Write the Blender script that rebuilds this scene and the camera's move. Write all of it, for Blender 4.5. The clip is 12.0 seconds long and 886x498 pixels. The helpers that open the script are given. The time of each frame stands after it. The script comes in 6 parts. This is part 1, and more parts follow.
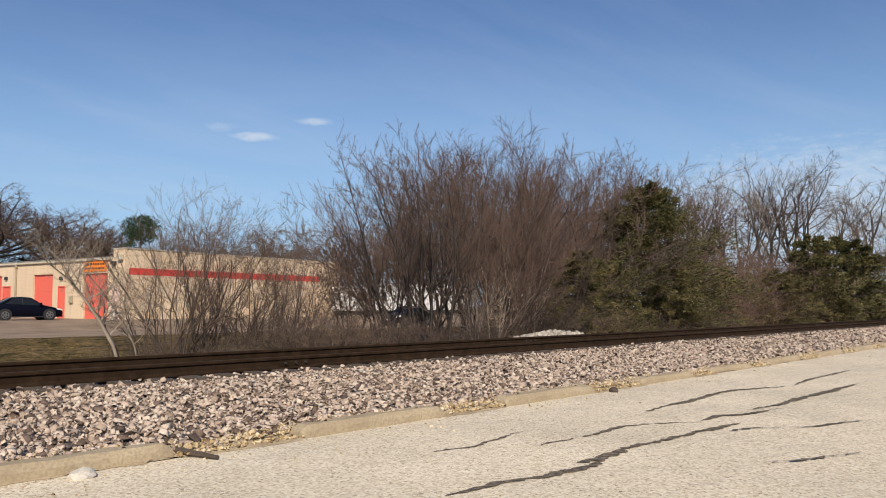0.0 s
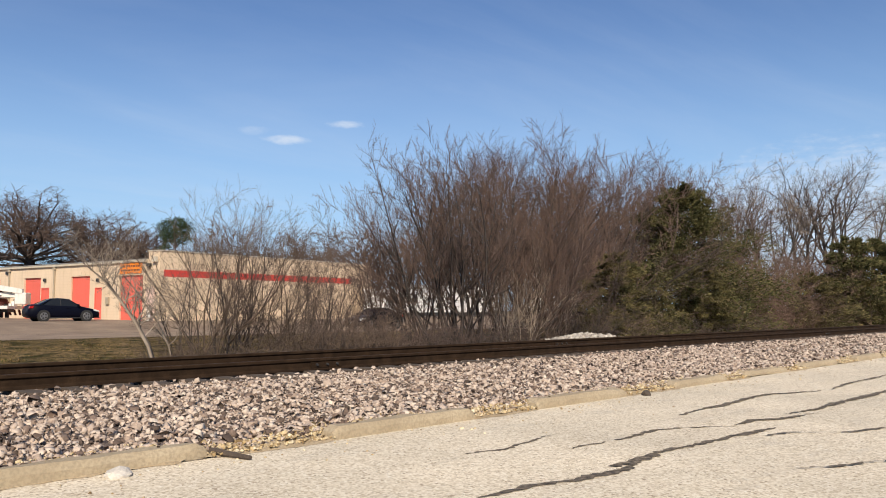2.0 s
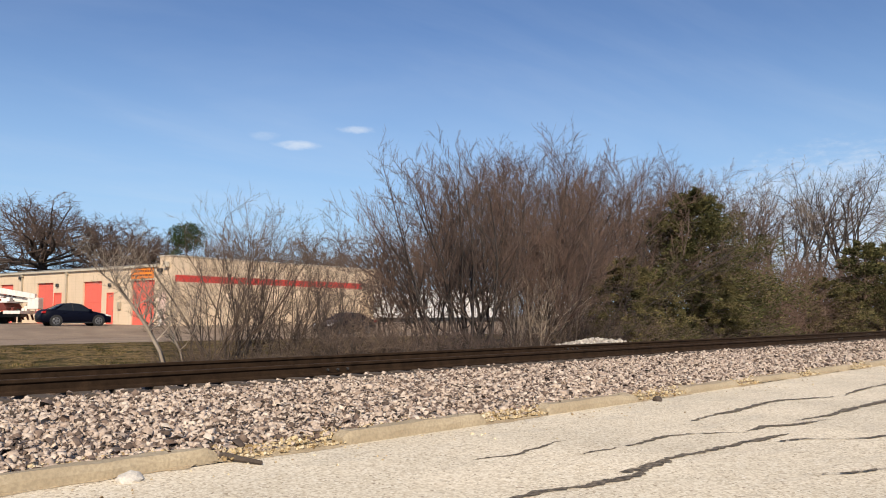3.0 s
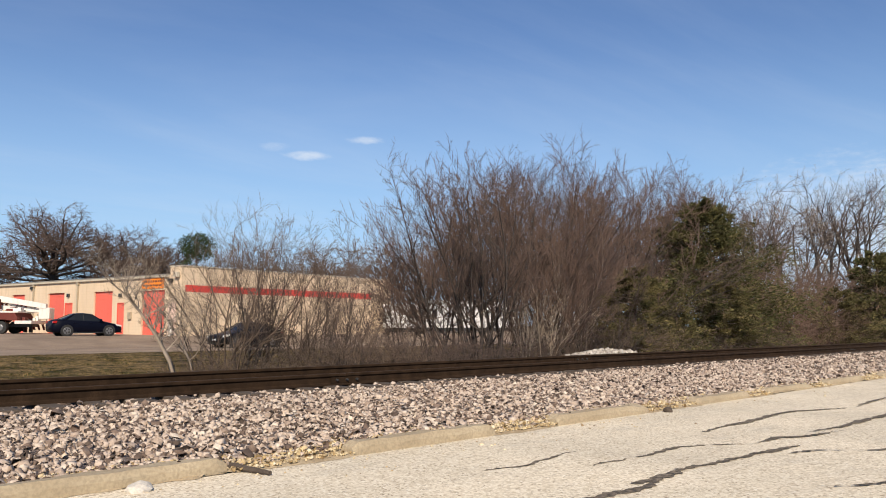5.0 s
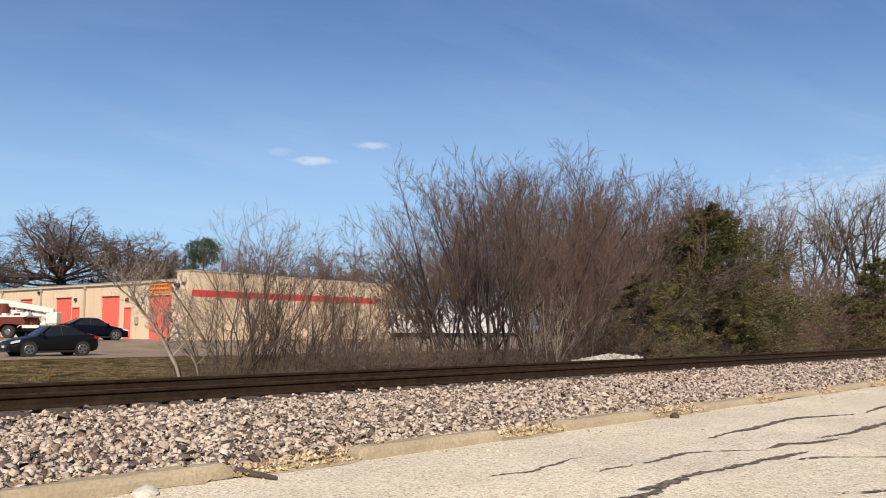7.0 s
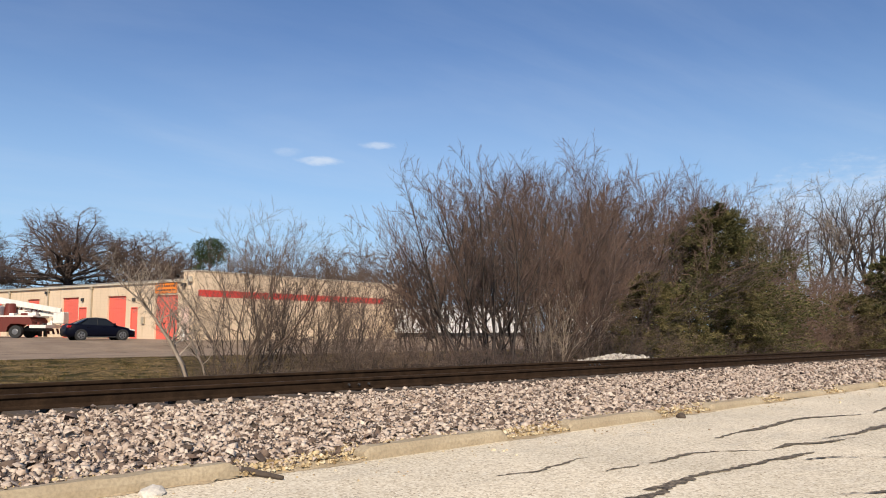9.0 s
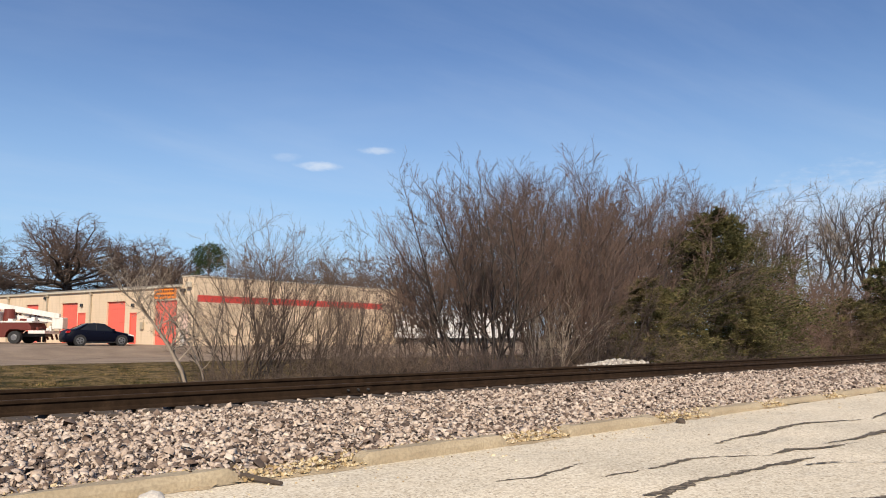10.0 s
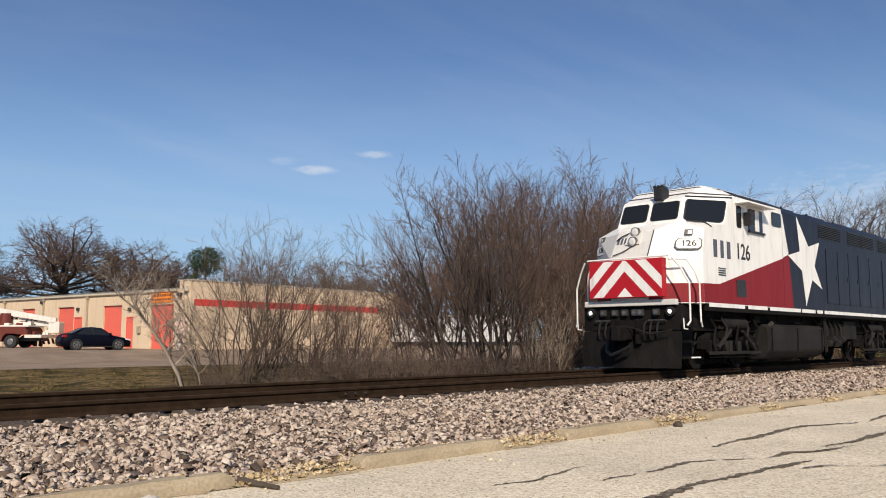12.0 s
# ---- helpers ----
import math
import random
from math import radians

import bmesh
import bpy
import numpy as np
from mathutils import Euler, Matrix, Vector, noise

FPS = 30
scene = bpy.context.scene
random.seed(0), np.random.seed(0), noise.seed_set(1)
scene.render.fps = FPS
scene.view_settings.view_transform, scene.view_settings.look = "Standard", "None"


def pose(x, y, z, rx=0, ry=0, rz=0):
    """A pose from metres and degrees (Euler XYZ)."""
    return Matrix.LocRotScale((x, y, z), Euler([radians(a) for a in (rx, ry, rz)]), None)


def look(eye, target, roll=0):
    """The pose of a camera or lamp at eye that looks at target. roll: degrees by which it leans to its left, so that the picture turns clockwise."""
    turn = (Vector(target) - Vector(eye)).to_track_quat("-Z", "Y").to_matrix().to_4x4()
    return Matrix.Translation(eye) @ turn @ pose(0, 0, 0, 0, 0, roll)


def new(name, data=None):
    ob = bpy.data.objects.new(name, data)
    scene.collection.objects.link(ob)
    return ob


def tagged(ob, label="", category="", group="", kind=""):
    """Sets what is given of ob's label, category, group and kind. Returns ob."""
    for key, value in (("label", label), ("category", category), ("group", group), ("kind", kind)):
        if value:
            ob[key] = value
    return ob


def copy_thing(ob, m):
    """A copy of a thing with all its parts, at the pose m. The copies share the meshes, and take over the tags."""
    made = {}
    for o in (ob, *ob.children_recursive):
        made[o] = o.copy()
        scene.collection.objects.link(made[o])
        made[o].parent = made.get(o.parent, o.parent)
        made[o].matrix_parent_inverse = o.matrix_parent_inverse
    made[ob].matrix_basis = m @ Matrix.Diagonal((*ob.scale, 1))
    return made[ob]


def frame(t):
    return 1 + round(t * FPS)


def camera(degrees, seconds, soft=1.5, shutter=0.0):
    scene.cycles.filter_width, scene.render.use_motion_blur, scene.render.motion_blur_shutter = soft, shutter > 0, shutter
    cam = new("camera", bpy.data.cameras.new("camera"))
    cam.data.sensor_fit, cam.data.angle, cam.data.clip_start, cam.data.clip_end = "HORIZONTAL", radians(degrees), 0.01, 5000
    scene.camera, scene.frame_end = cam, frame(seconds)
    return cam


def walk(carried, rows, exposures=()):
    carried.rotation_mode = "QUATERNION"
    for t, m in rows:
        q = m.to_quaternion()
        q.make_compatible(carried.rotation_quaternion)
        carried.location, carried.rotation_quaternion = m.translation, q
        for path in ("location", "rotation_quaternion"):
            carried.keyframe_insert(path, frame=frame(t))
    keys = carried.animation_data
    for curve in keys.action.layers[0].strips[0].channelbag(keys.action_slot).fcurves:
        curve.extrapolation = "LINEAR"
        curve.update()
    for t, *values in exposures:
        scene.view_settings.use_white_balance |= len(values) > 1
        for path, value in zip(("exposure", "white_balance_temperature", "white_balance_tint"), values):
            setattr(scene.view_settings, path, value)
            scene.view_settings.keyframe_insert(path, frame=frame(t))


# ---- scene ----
cam = camera(56.0, 12.0, soft=1.0)
EYE = (0.0, 0.0, 1.03)
TURNS = (  # seconds, yaw, pitch, roll
    (0.0, -50.16, 4.15, -0.20),
    (0.1, -49.05, 4.25, -0.12),
    (0.2, -48.11, 4.33, -0.06),
    (0.3, -47.54, 4.38, -0.02),
    (0.4, -47.21, 4.40, 0.00),
    (0.5, -47.29, 4.40, -0.00),
    (0.6, -47.47, 4.38, -0.02),
    (0.7, -47.90, 4.34, -0.07),
    (0.8, -48.47, 4.29, -0.13),
    (0.9, -48.81, 4.26, -0.16),
    (1.0, -49.12, 4.23, -0.20),
    (1.5, -48.65, 4.24, -0.13),
    (2.0, -48.03, 4.30, -0.06),
    (2.5, -47.67, 4.51, -0.03),
    (3.0, -47.32, 4.65, -0.02),
    (5.0, -46.68, 5.35, 0.02),
    (5.5, -46.48, 5.42, 0.02),
    (6.0, -46.36, 5.50, 0.05),
    (6.5, -46.34, 5.65, 0.08),
    (7.0, -46.25, 5.70, 0.13),
    (9.0, -45.85, 5.69, 0.13),
    (9.5, -45.81, 5.87, 0.11),
    (10.0, -45.90, 6.05, 0.09),
    (10.5, -45.96, 6.16, 0.07),
    (11.0, -45.97, 6.22, 0.04),
    (11.5, -45.94, 6.27, 0.05),
    (12.0, -46.10, 6.30, 0.01),
)
walk(cam, [(t, pose(*EYE, 90 + p, 0, y) @ pose(0, 0, 0, 0, 0, r)) for t, y, p, r in TURNS],
     exposures=((0, 0.05), (0.5, 0.11), (1.5, 0.19), (2.5, 0.22), (10.9, 0.22), (12, 0.02)))

# ---- light ----
SUN_TO = Vector((-0.60, -0.60, 0.58)).normalized()  # from the place to the sun
sun = new("sun", bpy.data.lights.new("sun", "SUN"))
sun.data.energy, sun.data.angle, sun.data.color = 5.0, radians(0.55), (1.0, 0.87, 0.70)
sun.matrix_basis = look((0, 0, 40), Vector((0, 0, 40)) - SUN_TO)

world = bpy.data.worlds.new("sky")
scene.world = world
world.use_nodes = True


def build_sky():
    """A clear winter sky with a pale haze low down and thin streaks of cirrus."""
    nt = world.node_tree
    nt.nodes.clear()

    def node(kind, **kw):
        n = nt.nodes.new(kind)
        for k, v in kw.items():
            n.inputs[k].default_value = v
        return n

    def math_node(op, a, b=None):
        n = node("ShaderNodeMath")
        n.operation = op
        for i, v in ((0, a), (1, b)):
            if isinstance(v, (int, float)):
                n.inputs[i].default_value = v
            elif v is not None:
                nt.links.new(v, n.inputs[i])
        return n.outputs[0]

    def mix(fac, a, b, how="MIX"):
        n = node("ShaderNodeMix")
        n.data_type, n.blend_type = "RGBA", how
        for k, v in ((0, fac), (6, a), (7, b)):
            if isinstance(v, (int, float)):
                n.inputs[k].default_value = v
            elif isinstance(v, tuple):
                n.inputs[k].default_value = (*v, 1)
            else:
                nt.links.new(v, n.inputs[k])
        return n.outputs[2]

    def ranged(v, a, b, lo=0.0, hi=1.0):
        n = node("ShaderNodeMapRange")
        n.interpolation_type = "SMOOTHSTEP"
        for k, x in (("From Min", a), ("From Max", b), ("To Min", lo), ("To Max", hi)):
            n.inputs[k].default_value = x
        nt.links.new(v, n.inputs["Value"])
        return n.outputs[0]

    out, bg, sky = node("ShaderNodeOutputWorld"), node("ShaderNodeBackground", Strength=0.082), node("ShaderNodeTexSky")
    sky.sky_type, sky.sun_disc = "NISHITA", False
    sky.sun_elevation = math.asin(SUN_TO.z)
    sky.sun_rotation = math.atan2(SUN_TO.x, SUN_TO.y)
    sky.altitude, sky.air_density, sky.dust_density, sky.ozone_density = 200, 1.0, 0.3, 1.5
    way = node("ShaderNodeTexCoord").outputs["Generated"]
    sep = node("ShaderNodeSeparateXYZ")
    nt.links.new(way, sep.inputs[0])
    up = sep.outputs["Z"]
    blue = mix(1.0, sky.outputs[0], (0.76, 0.90, 1.14), "MULTIPLY")
    low = ranged(up, -0.02, 0.36, 0.85, 0.0)
    col = mix(low, blue, (4.5, 6.9, 9.6))
    # cirrus on a flat layer overhead
    flat = node("ShaderNodeCombineXYZ")
    lift = math_node("MAXIMUM", up, 0.03)
    nt.links.new(math_node("DIVIDE", sep.outputs["X"], lift), flat.inputs[0])
    nt.links.new(math_node("DIVIDE", sep.outputs["Y"], lift), flat.inputs[1])
    mp = node("ShaderNodeMapping", Rotation=(0, 0, radians(28)), Scale=(0.22, 0.55, 1.0))
    nt.links.new(flat.outputs[0], mp.inputs[0])
    veil = node("ShaderNodeTexNoise", Scale=0.9, Detail=7.0, Roughness=0.6, Distortion=0.6)
    nt.links.new(mp.outputs[0], veil.inputs["Vector"])
    streak = ranged(veil.outputs["Fac"], 0.40, 0.80, 0.0, 0.20)
    col = mix(streak, col, (7.4, 8.2, 9.4))
    # two small wisps
    for (x, y, z), (su, sv), amount in WISPS:
        c = Vector((x, y, z)).normalized()
        u = c.cross(Vector((0, 0, 1))).normalized()
        v = u.cross(c)
        ds = []
        for axis, size in ((u, su), (v, sv)):
            d = node("ShaderNodeVectorMath")
            d.operation = "DOT_PRODUCT"
            nt.links.new(way, d.inputs[0])
            d.inputs[1].default_value = axis
            q = math_node("DIVIDE", d.outputs["Value"], size)
            ds.append(math_node("MULTIPLY", q, q))
        r = math_node("ADD", ds[0], ds[1])
        n2 = node("ShaderNodeTexNoise", Scale=60.0, Detail=5.0, Roughness=0.6)
        m2 = node("ShaderNodeMapping", Scale=(1.0, 1.0, 3.0))
        nt.links.new(way, m2.inputs[0])
        nt.links.new(m2.outputs[0], n2.inputs["Vector"])
        r = math_node("ADD", r, math_node("MULTIPLY", n2.outputs["Fac"], 1.3))
        col = mix(ranged(r, 1.5, 0.35, 0.0, amount), col, (8.4, 9.0, 9.8))
    nt.links.new(col, bg.inputs["Color"])
    nt.links.new(bg.outputs[0], out.inputs["Surface"])


WISPS = (((0.9606, 0.257, 0.105), (0.30, 0.10), 0.55), ((0.5928, 0.7799, 0.2008), (0.034, 0.0075), 0.6), ((0.6441, 0.7326, 0.2201), (0.028, 0.0060), 0.55), ((0.5609, 0.8009, 0.2098), (0.022, 0.007), 0.22))
build_sky()


# ---- materials ----
class Mat:
    """A node material with a principled surface, and short ways to add nodes."""

    def __init__(self, name, rough=0.7, metal=0.0, color=(0.5, 0.5, 0.5)):
        self.m = bpy.data.materials.new(name)
        self.m.use_nodes = True
        self.nt = self.m.node_tree
        self.b = self.nt.nodes["Principled BSDF"]
        self.b.inputs["Roughness"].default_value = rough
        self.b.inputs["Metallic"].default_value = metal
        self.b.inputs["Base Color"].default_value = (*color, 1)
        self.co = self.node("ShaderNodeTexCoord").outputs["Object"]

    def node(self, kind, **kw):
        n = self.nt.nodes.new(kind)
        for k, v in kw.items():
            n.inputs[k].default_value = v
        return n

    def link(self, a, b):
        self.nt.links.new(a, b)

    def world_space(self):
        self.co = self.node("ShaderNodeNewGeometry").outputs["Position"]
        return self

    def noise(self, scale, detail=4.0, rough=0.55, stretch=None):
        n = self.node("ShaderNodeTexNoise", Scale=scale, Detail=detail, Roughness=rough)
        co = self.co
        if stretch:
            mp = self.node("ShaderNodeMapping", Scale=stretch)
            self.link(co, mp.inputs["Vector"])
            co = mp.outputs[0]
        self.link(co, n.inputs["Vector"])
        return n.outputs["Fac"]

    def cells(self, scale, feature="F1"):
        n = self.node("ShaderNodeTexVoronoi", Scale=scale)
        n.feature = feature
        self.link(self.co, n.inputs["Vector"])
        return n

    def ramp(self, fac, *stops):
        n = self.node("ShaderNodeValToRGB")
        el = n.color_ramp.elements
        while len(el) < len(stops):
            el.new(0.5)
        for e, (p, c) in zip(el, stops):
            e.position, e.color = p, (*c, 1) if len(c) == 3 else c
        self.link(fac, n.inputs["Fac"])
        return n.outputs["Color"]

    def mix(self, fac, a, b, how="MIX"):
        n = self.node("ShaderNodeMix")
        n.data_type, n.blend_type = "RGBA", how
        for k, v in ((0, fac), (6, a), (7, b)):
            if isinstance(v, (int, float)):
                n.inputs[k].default_value = v
            elif isinstance(v, tuple):
                n.inputs[k].default_value = (*v, 1)
            else:
                self.link(v, n.inputs[k])
        return n.outputs[2]

    def random(self):
        return self.node("ShaderNodeObjectInfo").outputs["Random"]

    def island(self):
        return self.node("ShaderNodeNewGeometry").outputs["Random Per Island"]

    def paint(self, color):
        self.link(color, self.b.inputs["Base Color"])
        return self

    def roughness(self, fac, lo, hi):
        n = self.node("ShaderNodeMapRange")
        n.inputs["To Min"].default_value, n.inputs["To Max"].default_value = lo, hi
        self.link(fac, n.inputs["Value"])
        self.link(n.outputs[0], self.b.inputs["Roughness"])
        return self

    def bump(self, fac, strength=0.3, distance=0.01):
        n = self.node("ShaderNodeBump", Strength=strength, Distance=distance)
        self.link(fac, n.inputs["Height"])
        self.link(n.outputs[0], self.b.inputs["Normal"])
        return self


def mottled(name, a, b, scale=3.0, fine=40.0, rough=0.8, metal=0.0, bump=0.2, dist=0.01, spec=None, world_co=False):
    """A surface between two colours, at a coarse and a fine scale."""
    m = Mat(name, rough, metal)
    if world_co:
        m.world_space()
    big, small = m.noise(scale), m.noise(fine, 3.0)
    base = m.mix(m.ramp(big, (0.35, (0, 0, 0)), (0.68, (1, 1, 1))), a, b)
    m.paint(m.mix(m.ramp(small, (0.4, (0, 0, 0)), (0.62, (0.45, 0.45, 0.45))), base, tuple(0.62 * c for c in a)))
    m.roughness(small, max(0.02, rough - 0.1), min(1, rough + 0.1))
    if bump:
        m.bump(small, bump, dist)
    if spec is not None:
        m.b.inputs["Specular IOR Level"].default_value = spec
    return m.m


def enamel(name, color, rough=0.3, dirt=(0.16, 0.14, 0.12), amount=0.25, scale=2.5, metal=0.0, spec=0.35):
    """Paint with grime in streaks that run down."""
    m = Mat(name, rough, metal)
    streak = m.noise(scale, 5.0, 0.6, (3.0, 3.0, 0.6))
    fine = m.noise(35.0, 3.0)
    k = m.ramp(streak, (0.45, (0, 0, 0)), (0.8, (amount, amount, amount)))
    m.paint(m.mix(m.mix(0.12, k, fine, "ADD"), color, m.mix(k, tuple(0.8 * c for c in color), dirt)))
    m.roughness(streak, rough, min(1, rough + 0.25))
    m.b.inputs["Specular IOR Level"].default_value = spec
    return m.m


# ---- mesh helpers ----
def part(name, bm, material, parent=None, label="", smooth=False):
    """Links a bmesh, or mesh data, as one mesh object under a thing or a part."""
    if isinstance(bm, bmesh.types.BMesh):
        me = bpy.data.meshes.new(name)
        bm.normal_update()
        bm.to_mesh(me)
        bm.free()
    else:
        me = bm
    if not me.materials:
        for mt in material if isinstance(material, (list, tuple)) else (material,):
            me.materials.append(mt)
    if smooth:
        me.shade_smooth()
    ob = new(name, me)
    ob.parent = parent
    if label:
        ob["label"] = label
    return ob


def box(x0, y0, z0, x1, y1, z1, bevel=0.0, bm=None, mat=None):
    bm = bm or bmesh.new()
    g = bmesh.ops.create_cube(bm, size=1.0, matrix=Matrix.LocRotScale(((x0 + x1) / 2, (y0 + y1) / 2, (z0 + z1) / 2), None, (abs(x1 - x0), abs(y1 - y0), abs(z1 - z0))))
    if bevel:
        edges = list({e for v in g["verts"] for e in v.link_edges})
        bmesh.ops.bevel(bm, geom=edges, offset=bevel, segments=2, affect="EDGES", profile=0.6)
    return bm


def tube(p, q, r0, r1=None, sides=8, bm=None):
    """A round bar from p to q."""
    bm = bm or bmesh.new()
    p, q = Vector(p), Vector(q)
    d = q - p
    m = Matrix.Translation((p + q) / 2) @ d.to_track_quat("Z", "Y").to_matrix().to_4x4()
    bmesh.ops.create_cone(bm, cap_ends=True, segments=sides, radius1=r0, radius2=r0 if r1 is None else r1, depth=d.length, matrix=m)
    return bm


def bar(points, r, sides=8, bm=None):
    """A bent round bar through points."""
    bm = bm or bmesh.new()
    for a, b in zip(points, points[1:]):
        tube(a, b, r, r, sides, bm)
    for a in points[1:-1]:
        bmesh.ops.create_icosphere(bm, subdivisions=1, radius=r * 1.02, matrix=Matrix.Translation(a))
    return bm


def prism(outline, axis, lo, hi, bevel=0.0, bm=None):
    """An outline of (u, v) pairs drawn out along x, y or z from lo to hi."""
    bm = bm or bmesh.new()
    put = {"x": lambda u, v, w: (w, u, v), "y": lambda u, v, w: (u, w, v), "z": lambda u, v, w: (u, v, w)}[axis]
    a = [bm.verts.new(put(u, v, lo)) for u, v in outline]
    b = [bm.verts.new(put(u, v, hi)) for u, v in outline]
    n = len(outline)
    fs = [bm.faces.new(a), bm.faces.new(b[::-1])]
    fs += [bm.faces.new((a[i], b[i], b[(i + 1) % n], a[(i + 1) % n])) for i in range(n)]
    bmesh.ops.recalc_face_normals(bm, faces=fs)
    if bevel:
        bmesh.ops.bevel(bm, geom=list({e for f in fs for e in f.edges}), offset=bevel, segments=2, affect="EDGES", profile=0.6)
    return bm


def mesh_of(name, verts, faces):
    me = bpy.data.meshes.new(name)
    me.from_pydata(verts, [], faces)
    return me


def quads(name, verts, idx, material):
    """Mesh data from arrays: verts (n, 3), idx (m, k)."""
    me = bpy.data.meshes.new(name)
    n, k = idx.shape
    me.vertices.add(len(verts))
    me.vertices.foreach_set("co", np.ascontiguousarray(verts, np.float32).ravel())
    me.loops.add(n * k)
    me.loops.foreach_set("vertex_index", np.ascontiguousarray(idx, np.int32).ravel())
    me.polygons.add(n)
    me.polygons.foreach_set("loop_start", np.arange(0, n * k, k, dtype=np.int32))
    me.update(calc_edges=True)
    me.materials.append(material)
    return me


def thing(name, label, category, at=None, group=""):
    ob = new(name)
    ob.empty_display_size = 0.2
    if at is not None:
        ob.matrix_basis = at
    return tagged(ob, label, category, group)


def set_piece(name, data, material=None, label="", category="", kind="structure", smooth=False):
    return tagged(part(name, data, material, None, "", smooth), label, category, "", kind)


def concrete_lot():
    m = Mat("pale_chipseal", 0.92)
    speck = m.cells(62.0)
    pale = m.ramp(speck.outputs["Color"], (0.0, (0.20, 0.15, 0.10)), (0.20, (0.56, 0.475, 0.35)), (0.6, (0.78, 0.70, 0.555)), (0.85, (0.84, 0.775, 0.645)), (1.0, (0.90, 0.86, 0.77)))
    tone = m.ramp(m.noise(0.45, 5.0, 0.6), (0.3, (0.80, 0.79, 0.77)), (0.7, (1.05, 1.03, 1.0)))
    worn = m.mix(1.0, pale, tone, "MULTIPLY")
    stain = m.ramp(m.noise(1.7, 6.0, 0.65, (0.5, 1.6, 1.0)), (0.56, (0, 0, 0)), (0.74, (0.32, 0.32, 0.32)))
    m.paint(m.mix(stain, worn, (0.34, 0.31, 0.27)))
    m.bump(speck.outputs["Distance"], 0.22, 0.006)
    m.b.inputs["Specular IOR Level"].default_value = 0.25
    return m.m


def ballast_mat(name, stops, lo=0.8):
    m = Mat(name, 0.9)
    base = m.ramp(m.island(), *stops)
    fine = m.ramp(m.noise(60.0, 4.0), (0.35, (lo, lo, lo)), (0.7, (1.1, 1.08, 1.05)))
    m.paint(m.mix(1.0, base, fine, "MULTIPLY"))
    m.bump(m.noise(90.0, 3.0), 0.3, 0.004)
    m.b.inputs["Specular IOR Level"].default_value = 0.3
    return m.m


def bark(name, a, b, scale=2.0):
    m = Mat(name, 0.92)
    base = m.mix(m.ramp(m.noise(scale, 4.0), (0.35, (0, 0, 0)), (0.68, (1, 1, 1))), a, b)
    tone = m.ramp(m.random(), (0.0, (0.78, 0.78, 0.8)), (1.0, (1.2, 1.14, 1.08)))
    m.paint(m.mix(1.0, base, tone, "MULTIPLY"))
    m.b.inputs["Specular IOR Level"].default_value = 0.2
    return m.m


def foliage(name, stops):
    m = Mat(name, 0.75)
    base = m.ramp(m.island(), *stops)
    tone = m.ramp(m.noise(1.6, 4.0), (0.36, (0.55, 0.6, 0.55)), (0.66, (1.55, 1.42, 1.25)))
    m.paint(m.mix(1.0, base, tone, "MULTIPLY"))
    m.b.inputs["Specular IOR Level"].default_value = 0.1
    return m.m


def turf():
    m = Mat("winter_grass", 1.0)
    patch = m.ramp(m.noise(0.8, 6.0, 0.7), (0.37, (0.030, 0.033, 0.010)), (0.46, (0.072, 0.054, 0.023)), (0.55, (0.21, 0.15, 0.080)), (0.64, (0.040, 0.038, 0.012)))
    fine = m.ramp(m.noise(5.0, 7.0, 0.75), (0.36, (0.42, 0.45, 0.40)), (0.66, (1.5, 1.4, 1.25)))
    m.paint(m.mix(1.0, patch, fine, "MULTIPLY"))
    m.bump(m.noise(18.0, 4.0), 0.8, 0.06)
    m.b.inputs["Specular IOR Level"].default_value = 0.1
    return m.m


def block_wall():
    m = Mat("painted_block_wall", 0.88)
    tone = m.ramp(m.noise(0.35, 5.0, 0.6, (1, 1, 0.5)), (0.3, (0.59, 0.455, 0.315)), (0.7, (0.69, 0.55, 0.395)))
    run = m.ramp(m.noise(1.4, 5.0, 0.6, (2.0, 2.0, 0.25)), (0.52, (1, 1, 1)), (0.8, (0.78, 0.76, 0.72)))
    br = m.node("ShaderNodeTexBrick", Scale=1.0)
    br.inputs["Color1"].default_value = br.inputs["Color2"].default_value = (1, 1, 1, 1)
    br.inputs["Mortar"].default_value = (0.94, 0.94, 0.94, 1)
    br.inputs["Mortar Size"].default_value = 0.012
    br.inputs["Brick Width"].default_value, br.inputs["Row Height"].default_value = 0.4, 0.2
    sep = m.node("ShaderNodeSeparateXYZ")
    m.link(m.co, sep.inputs[0])
    add = m.node("ShaderNodeMath")
    m.link(sep.outputs[0], add.inputs[0])
    m.link(sep.outputs[1], add.inputs[1])
    com = m.node("ShaderNodeCombineXYZ")
    m.link(add.outputs[0], com.inputs[0])
    m.link(sep.outputs[2], com.inputs[1])
    m.link(com.outputs[0], br.inputs["Vector"])
    m.paint(m.mix(1.0, m.mix(1.0, tone, run, "MULTIPLY"), br.outputs["Color"], "MULTIPLY"))
    m.bump(br.outputs["Color"], 0.2, 0.01)
    return m.m


def glass_mat(name, color=(0.012, 0.014, 0.017)):
    m = Mat(name, 0.06, 0.0, color)
    m.b.inputs["Specular IOR Level"].default_value = 0.38
    return m.m


def glow(name, color, strength):
    m = Mat(name, 0.3, 0.0, color)
    m.b.inputs["Emission Color"].default_value = (*color, 1)
    m.b.inputs["Emission Strength"].default_value = strength
    return m.m


